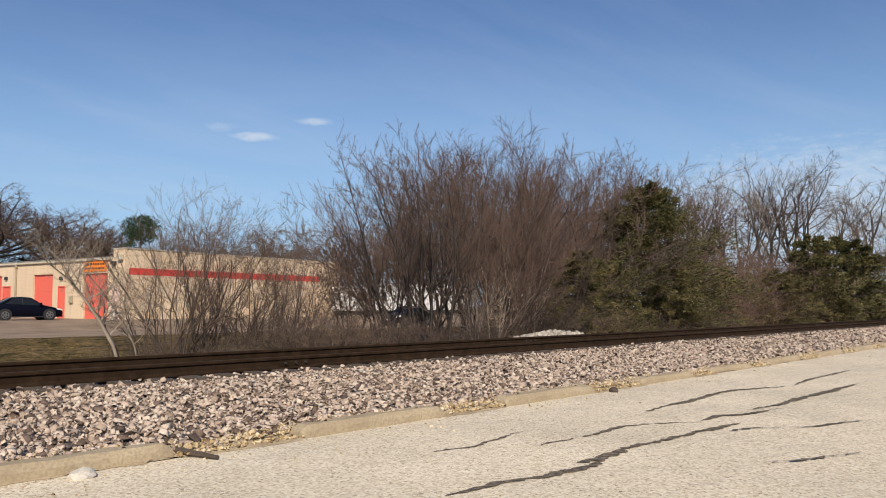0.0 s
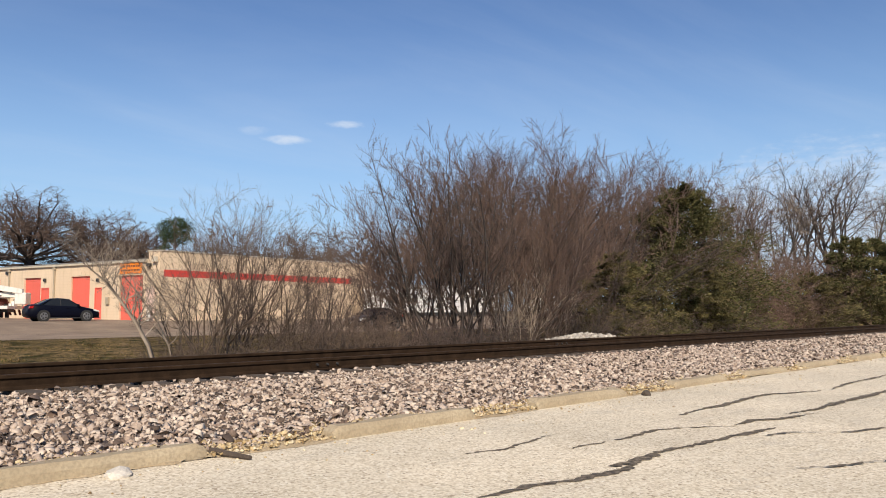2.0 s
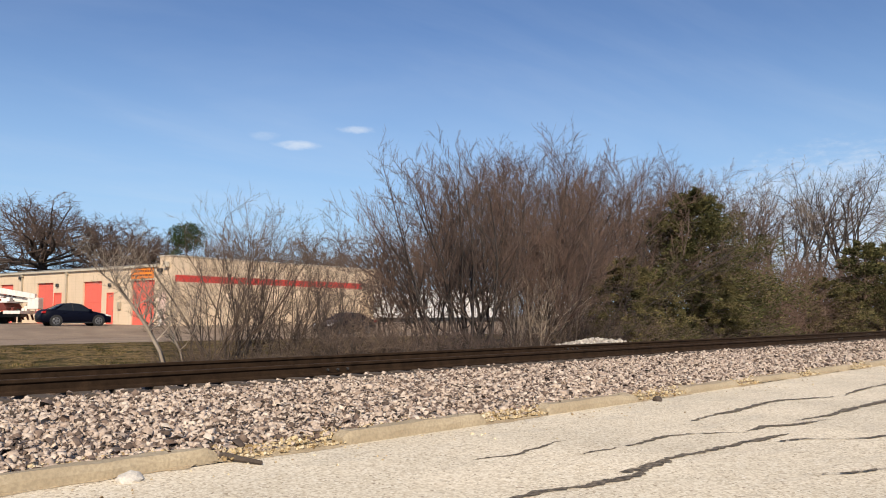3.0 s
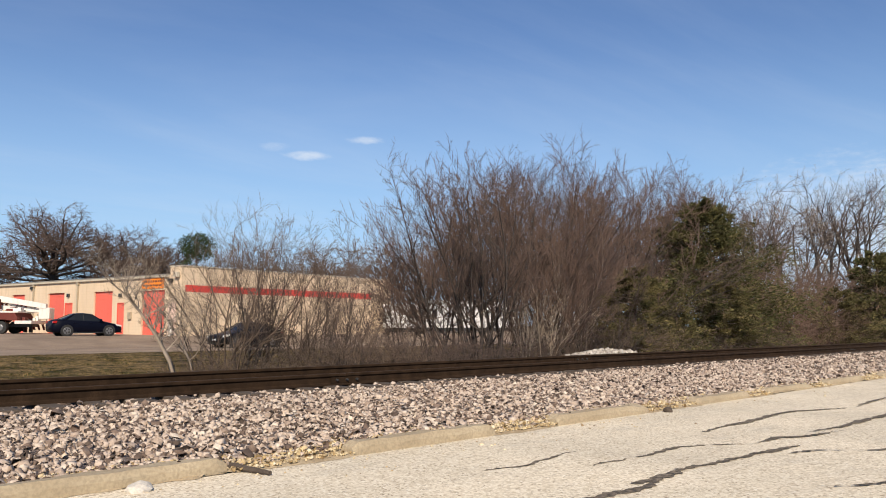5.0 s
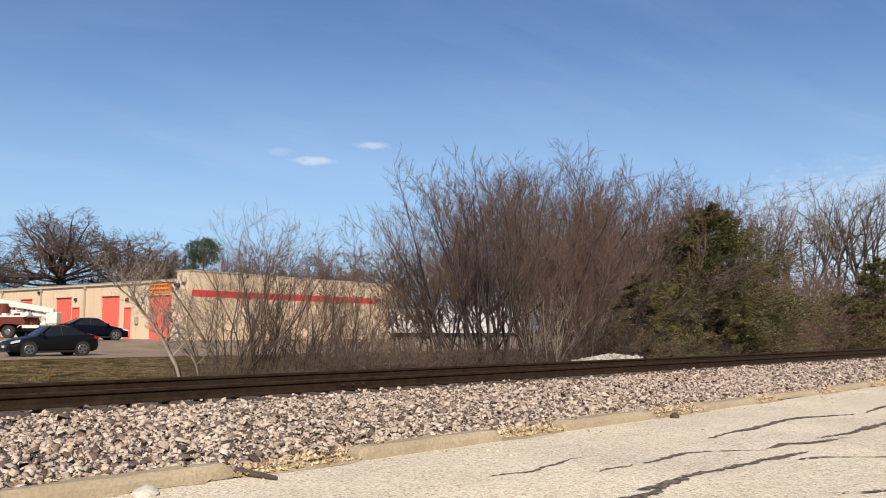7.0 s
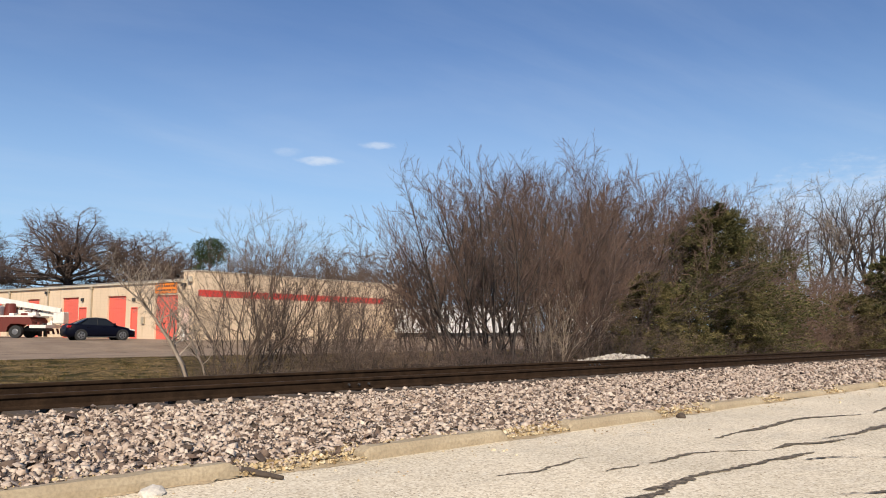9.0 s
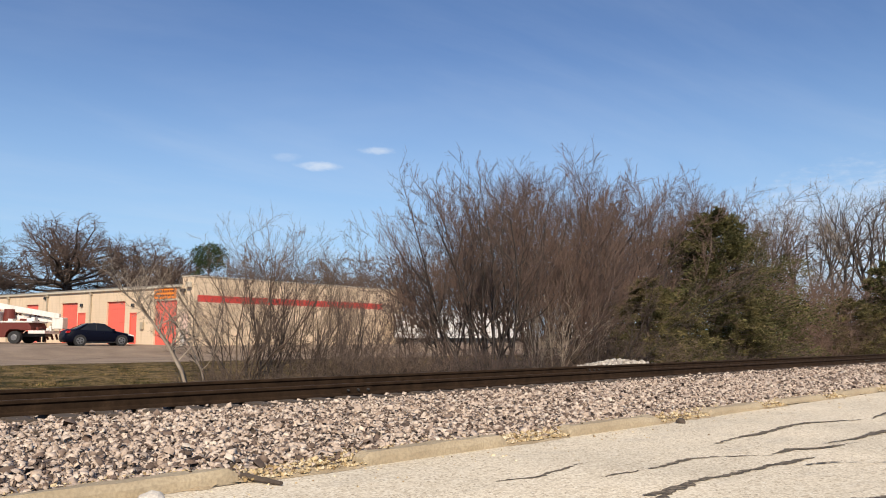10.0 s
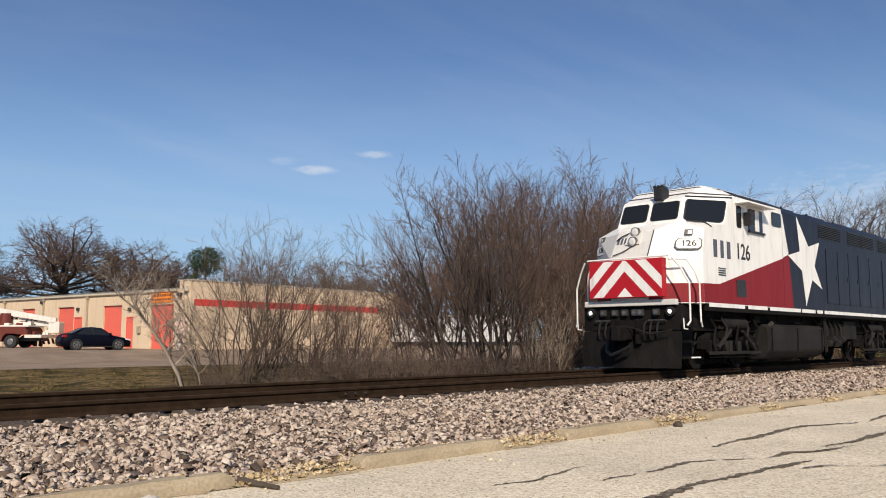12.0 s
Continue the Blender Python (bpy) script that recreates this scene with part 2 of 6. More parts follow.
STONE = ((0.0, (0.067, 0.051, 0.041)), (0.18, (0.166, 0.118, 0.094)), (0.32, (0.354, 0.274, 0.219)), (0.6, (0.499, 0.403, 0.332)), (0.88, (0.565, 0.470, 0.390)), (1.0, (0.642, 0.558, 0.470)))
LITTER = ((0.0, (0.20, 0.13, 0.06)), (0.3, (0.44, 0.325, 0.17)), (0.75, (0.60, 0.49, 0.31)), (1.0, (0.68, 0.59, 0.43)))
M_LOT = concrete_lot()
M_CRACK = mottled("dirt_filled_crack", (0.050, 0.039, 0.028), (0.30, 0.24, 0.17), 22, 60, 0.97, bump=0.8, dist=0.02)
M_STOP = mottled("tan_painted_concrete", (0.34, 0.272, 0.178), (0.43, 0.352, 0.238), 2.5, 45, 0.9, bump=0.35)
M_BED = mottled("ballast_bed", (0.13, 0.10, 0.085), (0.25, 0.195, 0.17), 9.0, 40.0, 0.95, bump=0.8, dist=0.04)
M_STONE = ballast_mat("pink_grey_ballast", STONE)
M_LITTER = ballast_mat("tan_chips_and_leaves", LITTER)
M_PALE_STONE = ballast_mat("pale_gravel", ((0.0, (0.28, 0.25, 0.22)), (1.0, (0.60, 0.56, 0.50))))
M_RUST = mottled("rusty_rail_steel", (0.021, 0.012, 0.0065), (0.044, 0.026, 0.0148), 5, 60, 0.85, spec=0.12)
M_RAILTOP = mottled("worn_rail_head", (0.05, 0.035, 0.026), (0.085, 0.062, 0.048), 4, 50, 0.75, 0.0, spec=0.15)
M_TIE = mottled("creosoted_timber", (0.06, 0.045, 0.035), (0.11, 0.085, 0.065), 4, 50, 0.95)
M_GRASS = turf()
M_DIRT = mottled("tan_grit", (0.38, 0.29, 0.175), (0.58, 0.465, 0.31), 3.0, 45.0, 0.95, bump=0.6, dist=0.02)
M_ROAD = mottled("worn_asphalt_road", (0.215, 0.155, 0.106), (0.335, 0.25, 0.175), 0.5, 25, 0.95, world_co=True)
M_WALL = block_wall()
M_CAP = mottled("tan_metal_coping", (0.50, 0.44, 0.34), (0.60, 0.54, 0.43), 2, 30, 0.5)
M_ROOF = mottled("grey_roofing", (0.26, 0.25, 0.23), (0.36, 0.34, 0.31), 0.8, 12, 0.9)
M_CORAL = enamel("coral_red_door_paint", (0.72, 0.14, 0.10), 0.5, (0.3, 0.08, 0.06), 0.3)
M_STRIPE = enamel("red_stripe_paint", (0.62, 0.055, 0.045), 0.6, (0.3, 0.1, 0.08), 0.3)
M_ORANGE = enamel("orange_sign_face", (0.85, 0.24, 0.02), 0.5, (0.5, 0.15, 0.02), 0.25)
M_BROWN = mottled("dark_brown_lettering", (0.10, 0.035, 0.015), (0.14, 0.05, 0.02), 5, 40, 0.6)
M_DARK = mottled("dark_metal", (0.025, 0.025, 0.027), (0.05, 0.048, 0.046), 4, 40, 0.6)
M_PIPE = mottled("tan_downpipe", (0.36, 0.30, 0.21), (0.44, 0.37, 0.27), 3, 40, 0.5)
M_PALE_DOOR = enamel("pale_pink_door", (0.66, 0.48, 0.40), 0.5)
M_GLASS = glass_mat("dark_glass")
M_LOCO_WHITE = enamel("locomotive_white", (0.78, 0.775, 0.75), 0.35, (0.27, 0.23, 0.19), 0.65, 1.6)
M_CHEVRON = enamel("reflective_red", (0.40, 0.009, 0.018), 0.4, (0.2, 0.02, 0.022), 0.3, 2.5)
M_LOCO_RED = enamel("locomotive_red", (0.20, 0.0055, 0.010), 0.45, (0.10, 0.014, 0.016), 0.35, 1.6)
M_LOCO_NAVY = enamel("locomotive_navy", (0.006, 0.007, 0.017), 0.34, (0.026, 0.025, 0.027), 0.5, 1.4, spec=0.3)
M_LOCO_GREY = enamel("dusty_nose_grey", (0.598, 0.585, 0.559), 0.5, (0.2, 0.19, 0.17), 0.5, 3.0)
M_UNDER = mottled("sooty_underframe", (0.0045, 0.004, 0.004), (0.0125, 0.011, 0.010), 2.5, 30, 0.85, bump=0.3, spec=0.15)
M_TANK = mottled("dusty_black_tank", (0.011, 0.0105, 0.010), (0.026, 0.0235, 0.0215), 1.2, 30, 0.75, spec=0.2)
M_STEEL = mottled("bright_wheel_steel", (0.20, 0.18, 0.17), (0.32, 0.30, 0.28), 5, 50, 0.4, 0.8)
M_LAMP = glow("lit_lamp", (1.0, 0.93, 0.8), 2.5)
M_LENS = enamel("clear_lamp_lens", (0.62, 0.62, 0.6), 0.15)
M_BLACK = mottled("black_paint", (0.010, 0.010, 0.011), (0.02, 0.02, 0.021), 4, 40, 0.5)
M_NUMBER = mottled("black_lettering", (0.012, 0.012, 0.014), (0.02, 0.02, 0.022), 6, 40, 0.6)
M_GREYLETTER = enamel("grey_blue_lettering", (0.08, 0.09, 0.125), 0.5)
M_TYRE = mottled("tyre_rubber", (0.018, 0.018, 0.018), (0.03, 0.03, 0.03), 6, 60, 0.9)
M_RIM = mottled("alloy_wheel", (0.17, 0.17, 0.175), (0.26, 0.26, 0.265), 6, 60, 0.45, 0.7)
M_CAR_BLACK = enamel("black_car_paint", (0.006, 0.006, 0.007), 0.22, (0.03, 0.027, 0.024), 0.2, spec=0.2)
M_CAR_BLUE = enamel("dark_blue_car_paint", (0.0022, 0.003, 0.009), 0.3, (0.006, 0.006, 0.010), 0.2, spec=0.10)
M_TAIL = enamel("red_tail_lamp", (0.35, 0.01, 0.01), 0.15)
M_TRUCK_RED = enamel("truck_red", (0.115, 0.020, 0.014), 0.5, (0.20, 0.12, 0.09), 0.5)
M_TRUCK_WHITE = enamel("truck_white", (0.66, 0.63, 0.58), 0.5, (0.28, 0.22, 0.17), 0.6)
M_TRUCK_ORANGE = enamel("truck_orange", (0.75, 0.19, 0.05), 0.5)
M_TRAILER = enamel("trailer_white", (0.82, 0.81, 0.79), 0.4, (0.42, 0.40, 0.36), 0.35)
M_BARK_BROWN = bark("brown_twig_bark", (0.072, 0.053, 0.0455), (0.136, 0.101, 0.087))
M_BARK_RED = bark("reddish_twig_bark", (0.098, 0.066, 0.053), (0.166, 0.114, 0.090))
M_BARK_GREY = bark("grey_limb_bark", (0.115, 0.085, 0.065), (0.20, 0.152, 0.118))
M_BARK_PALE = bark("pale_sapling_bark", (0.235, 0.195, 0.155), (0.36, 0.305, 0.25))
M_BARK_FAR = bark("grey_brown_oak_bark", (0.051, 0.043, 0.039), (0.093, 0.078, 0.071))
M_CEDAR = foliage("cedar_green", ((0.0, (0.040, 0.043, 0.020)), (0.5, (0.074, 0.076, 0.034)), (0.85, (0.120, 0.114, 0.054)), (1.0, (0.18, 0.155, 0.085))))
M_OLIVE = foliage("olive_green", ((0.0, (0.048, 0.045, 0.022)), (0.5, (0.092, 0.085, 0.040)), (0.85, (0.15, 0.13, 0.066)), (1.0, (0.18, 0.15, 0.082))))
M_PINE = foliage("pine_green", ((0.0, (0.018, 0.032, 0.016)), (1.0, (0.062, 0.092, 0.042))))
M_STRAW = foliage("dry_grass", ((0.0, (0.05, 0.056, 0.016)), (0.5, (0.09, 0.07, 0.03)), (1.0, (0.22, 0.16, 0.085))))


# ---- ground ----
PROFILE_Y = (-300, 0, 5.0, 5.3, 9.0, 12.7, 14.6, 17, 26, 33, 36.6, 37.4, 44, 46, 50, 58, 90, 300, 1500)
PROFILE_Z = (-0.06, -0.06, -0.06, -0.05, 0.03, 0.03, -0.34, -0.36, -0.30, -0.22, -0.17, -0.17, -0.13, -0.05, 0.42, 0.50, 0.60, 1.2, 3.0)


def ground_z(y):
    return float(np.interp(y, PROFILE_Y, PROFILE_Z))


def build_ground():
    ys = np.unique(np.r_[np.linspace(-900, -30, 6), np.linspace(-30, 5, 8), np.linspace(5, 15, 41), np.linspace(15, 38, 93), np.linspace(38, 60, 23), np.linspace(60, 120, 13), np.linspace(120, 2500, 12)])
    xs = np.unique(np.r_[np.linspace(-1500, -60, 8), np.linspace(-60, 0, 10), np.linspace(0, 45, 136), np.linspace(45, 120, 40), np.linspace(120, 2500, 16)])
    zs = np.interp(ys, PROFILE_Y, PROFILE_Z)
    gx, gy = np.meshgrid(xs, ys)
    gz = np.repeat(zs[:, None], len(xs), 1)
    rough = np.interp(ys, (14, 17, 34, 36.8), (0, 0.07, 0.06, 0))[:, None]
    gz = gz + rough * np.array([[noise.noise((x * 0.7, y * 0.7, 3.0)) + 0.5 * noise.noise((x * 2.3, y * 2.3, 9.0)) for x in xs] for y in ys])
    n, k = gx.shape
    i = np.arange(n * k).reshape(n, k)
    idx = np.stack([i[:-1, :-1], i[:-1, 1:], i[1:, 1:], i[1:, :-1]], -1).reshape(-1, 4)
    me = quads("ground", np.stack([gx, gy, gz], -1).reshape(-1, 3), idx, M_GRASS)
    me.shade_smooth()
    set_piece("ground", me, None, "patchy brown and green winter grass verge", "ground")


def strip(name, ys, zs, x0, x1, step, material, label, category):
    """A sheet along the track with a given cross section."""
    xs = np.arange(x0, x1 + step / 2, step)
    v = np.array([(x, y, z) for x in xs for y, z in zip(ys, zs)])
    k = len(ys)
    i = np.arange(len(v)).reshape(len(xs), k)
    idx = np.stack([i[:-1, :-1], i[1:, :-1], i[1:, 1:], i[:-1, 1:]], -1).reshape(-1, 4)
    return set_piece(name, quads(name, v, idx, material), None, label, category)


BED_Y = (5.222, 5.36, 5.6, 7.0, 8.6, 9.3, 12.4, 12.9, 14.5)
BED_Z = (-0.02, 0.015, 0.03, 0.06, 0.075, 0.08, 0.08, 0.05, -0.31)


def bed_z(y):
    return np.interp(y, BED_Y, BED_Z)


build_ground()
pavement = set_piece("pavement", box(-160, -60, -0.3, 420, 5.22, 0.0), M_LOT, "pale worn chip-seal parking lot with sealed cracks", "parking lot")
strip("ballast_bed", BED_Y, BED_Z, -120, 420, 4.0, M_BED, "dark dusty bed under the railway ballast", "track bed")


STOPS = ((1.46, 1.88, 5.31, 0.0, 1.2, 0.0), (4.46, 1.78, 5.27, 0.0, 0, 0.0), (7.26, 1.87, 5.27, 0.0, -0.4, 0.03), (10.42, 1.72, 5.29, -0.012, 0.6, 0.02),
         (12.92, 1.8, 5.33, -0.02, -0.8, 0.04), (15.5, 1.95, 5.33, -0.01, 0.3, 0.0), (18.6, 1.85, 5.3, 0.0, 0.5, 0.0), (21.5, 1.85, 5.3, 0.0, -0.3, 0.0), (24.4, 1.85, 5.3, 0, 0, 0.0))


def by_stop(x):
    return any(a < x < a + length for a, length, *_ in STOPS)


def grit_edge():
    """A ragged margin of grit between the lot and the ballast."""
    xs = np.arange(-10, 60, 0.06)
    front = [5.155 + 0.07 * noise.noise((x * 1.3, 2.0, 0)) + 0.06 * noise.noise((x * 5.1, 7.0, 0)) + 0.02 * noise.noise((x * 19, 4.0, 0)) + (0.06 if by_stop(x) else 0.0) for x in xs]
    v, n = [], len(xs)
    for x, f in zip(xs, front):
        v += [(x, f, 0.0025 if f < 5.22 else 0.012), (x, max(f + 0.05, 5.2), 0.014), (x, 5.42, 0.036), (x, 5.7, 0.03)]
    idx = np.array([[4 * a + b, 4 * a + 4 + b, 4 * a + 5 + b, 4 * a + 1 + b] for a in range(n - 1) for b in range(3)])
    set_piece("grit_edge", quads("grit_edge", np.array(v), idx, M_DIRT), None, "tan grit and dead leaves along the lot's edge", "grit edge")


grit_edge()
strip("road", (37.1, 39, 42, 44.2), (-0.155, -0.13, -0.12, -0.12), -300, 420, 6.0, M_ROAD, "worn brownish asphalt service road", "road")
strip("yard", (44.2, 46, 50, 58, 92), (-0.116, -0.035, 0.435, 0.515, 0.615), -60, 120, 6.0, M_ROAD, "worn asphalt yard before the warehouse", "yard")


# ---- cracks in the lot ----
def crack(points, width, seed):
    rng = random.Random(seed)
    fine = []
    for (ax, ay), (bx, by) in zip(points, points[1:]):
        n = max(2, int(math.hypot(bx - ax, by - ay) / 0.045))
        fine += [(ax + (bx - ax) * i / n, ay + (by - ay) * i / n) for i in range(n)]
    fine.append(points[-1])
    wob, verts, faces = 0.0, [], []
    for i, (x, y) in enumerate(fine):
        wob = 0.8 * wob + rng.uniform(-0.014, 0.014)
        s = i / (len(fine) - 1)
        w = 0.58 * width * (0.25 + 0.75 * min(1, 4 * s, 4 * (1 - s))) * (0.65 + 0.6 * noise.noise((x * 2.2, y * 2.2, seed)) + rng.uniform(-0.12, 0.25))
        w = max(0.008, w)
        verts += [(x, y + wob - w / 2 + rng.uniform(-0.018, 0.014), 0.002 + 0.0008 * seed), (x, y + wob + w / 2 + rng.uniform(-0.014, 0.018), 0.002 + 0.0008 * seed)]
        if i:
            k = 2 * i
            faces.append((k - 2, k, k + 1, k - 1))
    return part("crack", mesh_of("crack", verts, faces), M_CRACK, pavement)


CRACKS = (
    (0.085, (4.65, 3.99), (4.88, 3.96), (5.13, 3.91), (5.44, 3.98), (5.72, 4.04), (5.88, 4.04)),
    (0.10, (5.38, 3.53), (5.63, 3.53), (5.83, 3.51)),
    (0.13, (5.96, 3.51), (6.15, 3.48), (6.45, 3.51), (6.80, 3.49), (7.03, 3.39), (7.37, 3.12)),
    (0.15, (3.60, 3.01), (3.89, 2.97), (4.06, 2.95), (4.26, 2.93), (4.40, 2.86), (4.69, 2.84), (4.99, 2.85), (5.2, 2.9)),
    (0.25, (4.93, 2.92), (5.11, 2.90), (5.37, 2.93), (5.70, 2.98)),
    (0.17, (5.40, 2.95), (5.68, 2.98), (5.99, 2.94), (6.40, 2.90), (6.87, 2.87), (7.24, 2.85), (7.57, 2.80)),
    (0.17, (7.79, 3.86), (8.38, 3.91), (8.95, 3.91), (9.75, 3.99), (10.46, 3.99), (10.92, 3.81), (11.37, 3.65)),
    (0.15, (7.44, 3.15), (7.83, 3.18), (8.15, 3.01), (8.56, 2.95), (8.86, 2.89)),
    (0.19, (8.54, 3.10), (9.20, 3.02), (9.90, 3.04), (10.64, 3.01), (11.19, 3.00), (12.28, 2.99)),
    (0.09, (6.95, 2.69), (7.32, 2.57), (7.54, 2.32), (7.74, 2.20), (7.98, 2.15), (8.31, 1.99)),
    (0.09, (5.66, 2.07), (5.69, 1.97), (5.90, 1.83), (6.07, 1.74), (6.23, 1.68), (6.48, 1.60)),
    (0.03, (7.48, 3.76), (7.40, 3.48), (7.33, 3.26)),
    (0.09, (11.6, 3.6), (13.0, 3.75), (15.0, 3.7)),
)
for n, (w, *pts) in enumerate(CRACKS):
    crack(pts, w, n + 1)


# ---- wheel stops ----
def wheel_stop(x, length, y, z, turn, seed, chip):
    """A worn concrete parking block with sloping ends and two pin holes."""
    rng = random.Random(seed)
    bm = bmesh.new()
    rows, cols = [], 25
    sect = ((-0.085, 0.0), (-0.08, 0.06), (-0.055, 0.105), (0.055, 0.108), (0.08, 0.06), (0.085, 0.0))
    for i in range(cols):
        s = i / (cols - 1)
        edge = min(1.0, min(s, 1 - s) * 14 + 0.62)
        ring = []
        for k, (u, w) in enumerate(sect):
            worn = 0.012 * noise.noise((seed * 7 + s * 9, k * 1.3, 0.5)) if 0 < k < 5 else 0
            drop = chip * max(0, 1 - abs(s - 0.93) * 9) if k in (1, 2) else 0
            ring.append(bm.verts.new(((s - 0.5) * length + rng.uniform(-0.004, 0.004), u * (0.9 + 0.1 * edge) + worn, max(0, w * edge + worn - drop))))
        rows.append(ring)
    for a, b in zip(rows, rows[1:]):
        for k in range(5):
            bm.faces.new((a[k], b[k], b[k + 1], a[k + 1]))
    bm.faces.new(rows[0]), bm.faces.new(rows[-1][::-1])
    bmesh.ops.recalc_face_normals(bm, faces=bm.faces)
    ob = thing("wheel_stop", "tan weathered concrete wheel stop lying at the lot's edge", "wheel stop", pose(x + length / 2, y, z, 0, 0, turn), "wheel stops along the lot")
    part("block", bm, M_STOP, ob)
    for s in (-0.32, 0.32):
        part("pin", tube((s * length, 0, 0.09), (s * length, 0, 0.112), 0.014, 0.012), M_RUST, ob, "rusty steel pin head")


for n, (x, length, y, z, turn, chip) in enumerate(STOPS):
    wheel_stop(x, length, y, z, turn, n + 3, chip)


def broken_stone(name, label, x, y, z, size, material, seed):
    bm = bmesh.new()
    bmesh.ops.create_icosphere(bm, subdivisions=2, radius=1.0)
    for v in bm.verts:
        v.co *= 1 + 0.28 * noise.noise(v.co * 1.3 + Vector((seed, 0, 0)))
        v.co = Vector((v.co.x * size[0], v.co.y * size[1], max(-0.4 * size[2], v.co.z * size[2])))
    ob = part(name, bm, material)
    ob.matrix_basis = pose(x, y, z + 0.35 * size[2], 0, 0, seed * 37)
    return tagged(ob, label, "stone")


broken_stone("rock", "flat pale broken rock against the wheel stop", 2.6, 5.08, 0, (0.115, 0.075, 0.045), M_PALE_STONE, 1)
broken_stone("rock", "small dark rock at the edge of the lot", 9.36, 5.06, 0, (0.065, 0.055, 0.055), M_TIE, 2)


def stick():
    bm = bmesh.new()
    pts = ((3.38, 5.40, 0.03), (3.42, 5.26, 0.032), (3.45, 5.12, 0.024), (3.48, 4.93, 0.018))
    for k, (a, b) in enumerate(zip(pts, pts[1:])):
        tube(a, b, 0.030 - 0.004 * k, 0.026 - 0.005 * k, 7, bm)
    tagged(part("broken_branch", bm, M_TIE), "dark broken branch lying on the lot's edge", "branch")


stick()


# ---- track ----
RAIL_SECT = ((-0.075, 0.0), (-0.075, 0.012), (-0.02, 0.028), (-0.010, 0.045), (-0.010, 0.118), (-0.030, 0.132), (-0.036, 0.140), (-0.036, 0.166), (-0.026, 0.178), (0.026, 0.178), (0.036, 0.166), (0.036, 0.140), (0.030, 0.132), (0.010, 0.118), (0.010, 0.045), (0.02, 0.028), (0.075, 0.012), (0.075, 0.0))
RAILS = ((10.10, 0.318), (11.60, 0.350))


def rail(y, top):
    ob = thing("rail", "rust-brown steel railway rail on spiked ties", "rail", pose(0, y, top - 0.178), "rails of the track")
    ob["kind"] = "structure"
    cuts = (-120, 8.49, 32.3, 420) if y < 11 else (-120, 17.2, 41.0, 420)
    for a, b in zip(cuts, cuts[1:]):
        part("rail_length", prism(RAIL_SECT, "x", a + 0.003, b - 0.003), M_RUST, ob)
    for x in cuts[1:-1]:
        for s in (-1, 1):
            bm = box(x - 0.3, s * 0.012, 0.03, x + 0.3, s * 0.03, 0.12, 0.004)
            plate = part("joint_bar", bm, M_RUST, ob, "rusty bolted joint bar")
            for k in (-0.2, 0.0, 0.2) if s < 0 else ():
                part("bolt", tube((x + k, -0.03, 0.08), (x + k, -0.065, 0.08), 0.02, 0.018, 6), M_DARK, plate)
    part("worn_head", box(-119.9, -0.02, 0.1785, 419.9, 0.02, 0.1792), M_RAILTOP, ob, "polished running surface")


for y, top in RAILS:
    rail(y, top)

tie_mesh = part("tie", box(-0.115, -1.3, -0.17, 0.115, 1.3, 0.0, 0.012), M_TIE)
tie_mesh.matrix_basis = pose(-8, 10.85, 0.142)
tagged(tie_mesh, "dark creosoted timber tie bedded in ballast", "railway tie", "ties of the track")
for i in range(1, 110):
    copy_thing(tie_mesh, pose(-8 + 0.52 * i, 10.85 + 0.02 * math.sin(i * 2.3), 0.142, 0, 0, 0.6 * math.sin(i * 5.1)))


def stones(name, count, area, size, flat, sink, material, label, seed, kind="stuff"):
    """Angular stones strewn over the bed: cubes with cut and shifted corners, in one mesh."""
    rng = np.random.default_rng(seed)
    x, y, z = area(rng, count)
    n = len(x)
    base = np.array([[-1, -1, -1], [1, -1, -1], [1, 1, -1], [-1, 1, -1], [-1, -1, 1], [1, -1, 1], [1, 1, 1], [-1, 1, 1]], float) * 0.5
    v = base[None] * (1 + rng.uniform(-0.45, 0.25, (n, 8, 3)))
    v[:, 4:, :2] *= rng.uniform(0.55, 1.0, (n, 1, 1))
    s = rng.lognormal(math.log(size), 0.32, n)
    v *= (s[:, None] * np.stack([np.ones(n), rng.uniform(0.6, 1.0, n), rng.uniform(flat, 0.65, n)], 1))[:, None, :]
    q = rng.normal(size=(n, 4)) * (0.34, 0.34, 1.2, 1.2)
    q /= np.linalg.norm(q, axis=1, keepdims=True)
    a, b, c, d = q[:, 3], q[:, 0], q[:, 1], q[:, 2]
    m = np.stack([1 - 2 * (c * c + d * d), 2 * (b * c - d * a), 2 * (b * d + c * a), 2 * (b * c + d * a), 1 - 2 * (b * b + d * d), 2 * (c * d - b * a), 2 * (b * d - c * a), 2 * (c * d + b * a), 1 - 2 * (b * b + c * c)], 1).reshape(n, 3, 3)
    v = np.einsum("nij,nkj->nki", m, v) + np.stack([x, y, z + s * sink], 1)[:, None, :]
    f = np.array([[4, 5, 6, 7], [0, 1, 5, 4], [1, 2, 6, 5], [2, 3, 7, 6], [3, 0, 4, 7]])
    idx = (np.arange(n)[:, None, None] * 8 + f[None]).reshape(-1, 4)
    return set_piece(name, quads(name, v.reshape(-1, 3), idx, material), None, label, "ballast", kind)


def near_bed(rng, n):
    x, y = rng.uniform(1.0, 16.0, n), rng.uniform(5.32, 9.75, n)
    return x, y, bed_z(y) + 0.016 * np.abs(rng.normal(size=n))


def mid_bed(rng, n):
    x, y = 16 + 26 * rng.uniform(0, 1, n) ** 1.25, rng.uniform(5.35, 9.75, n)
    return x, y, bed_z(y) + 0.018 * np.abs(rng.normal(size=n))


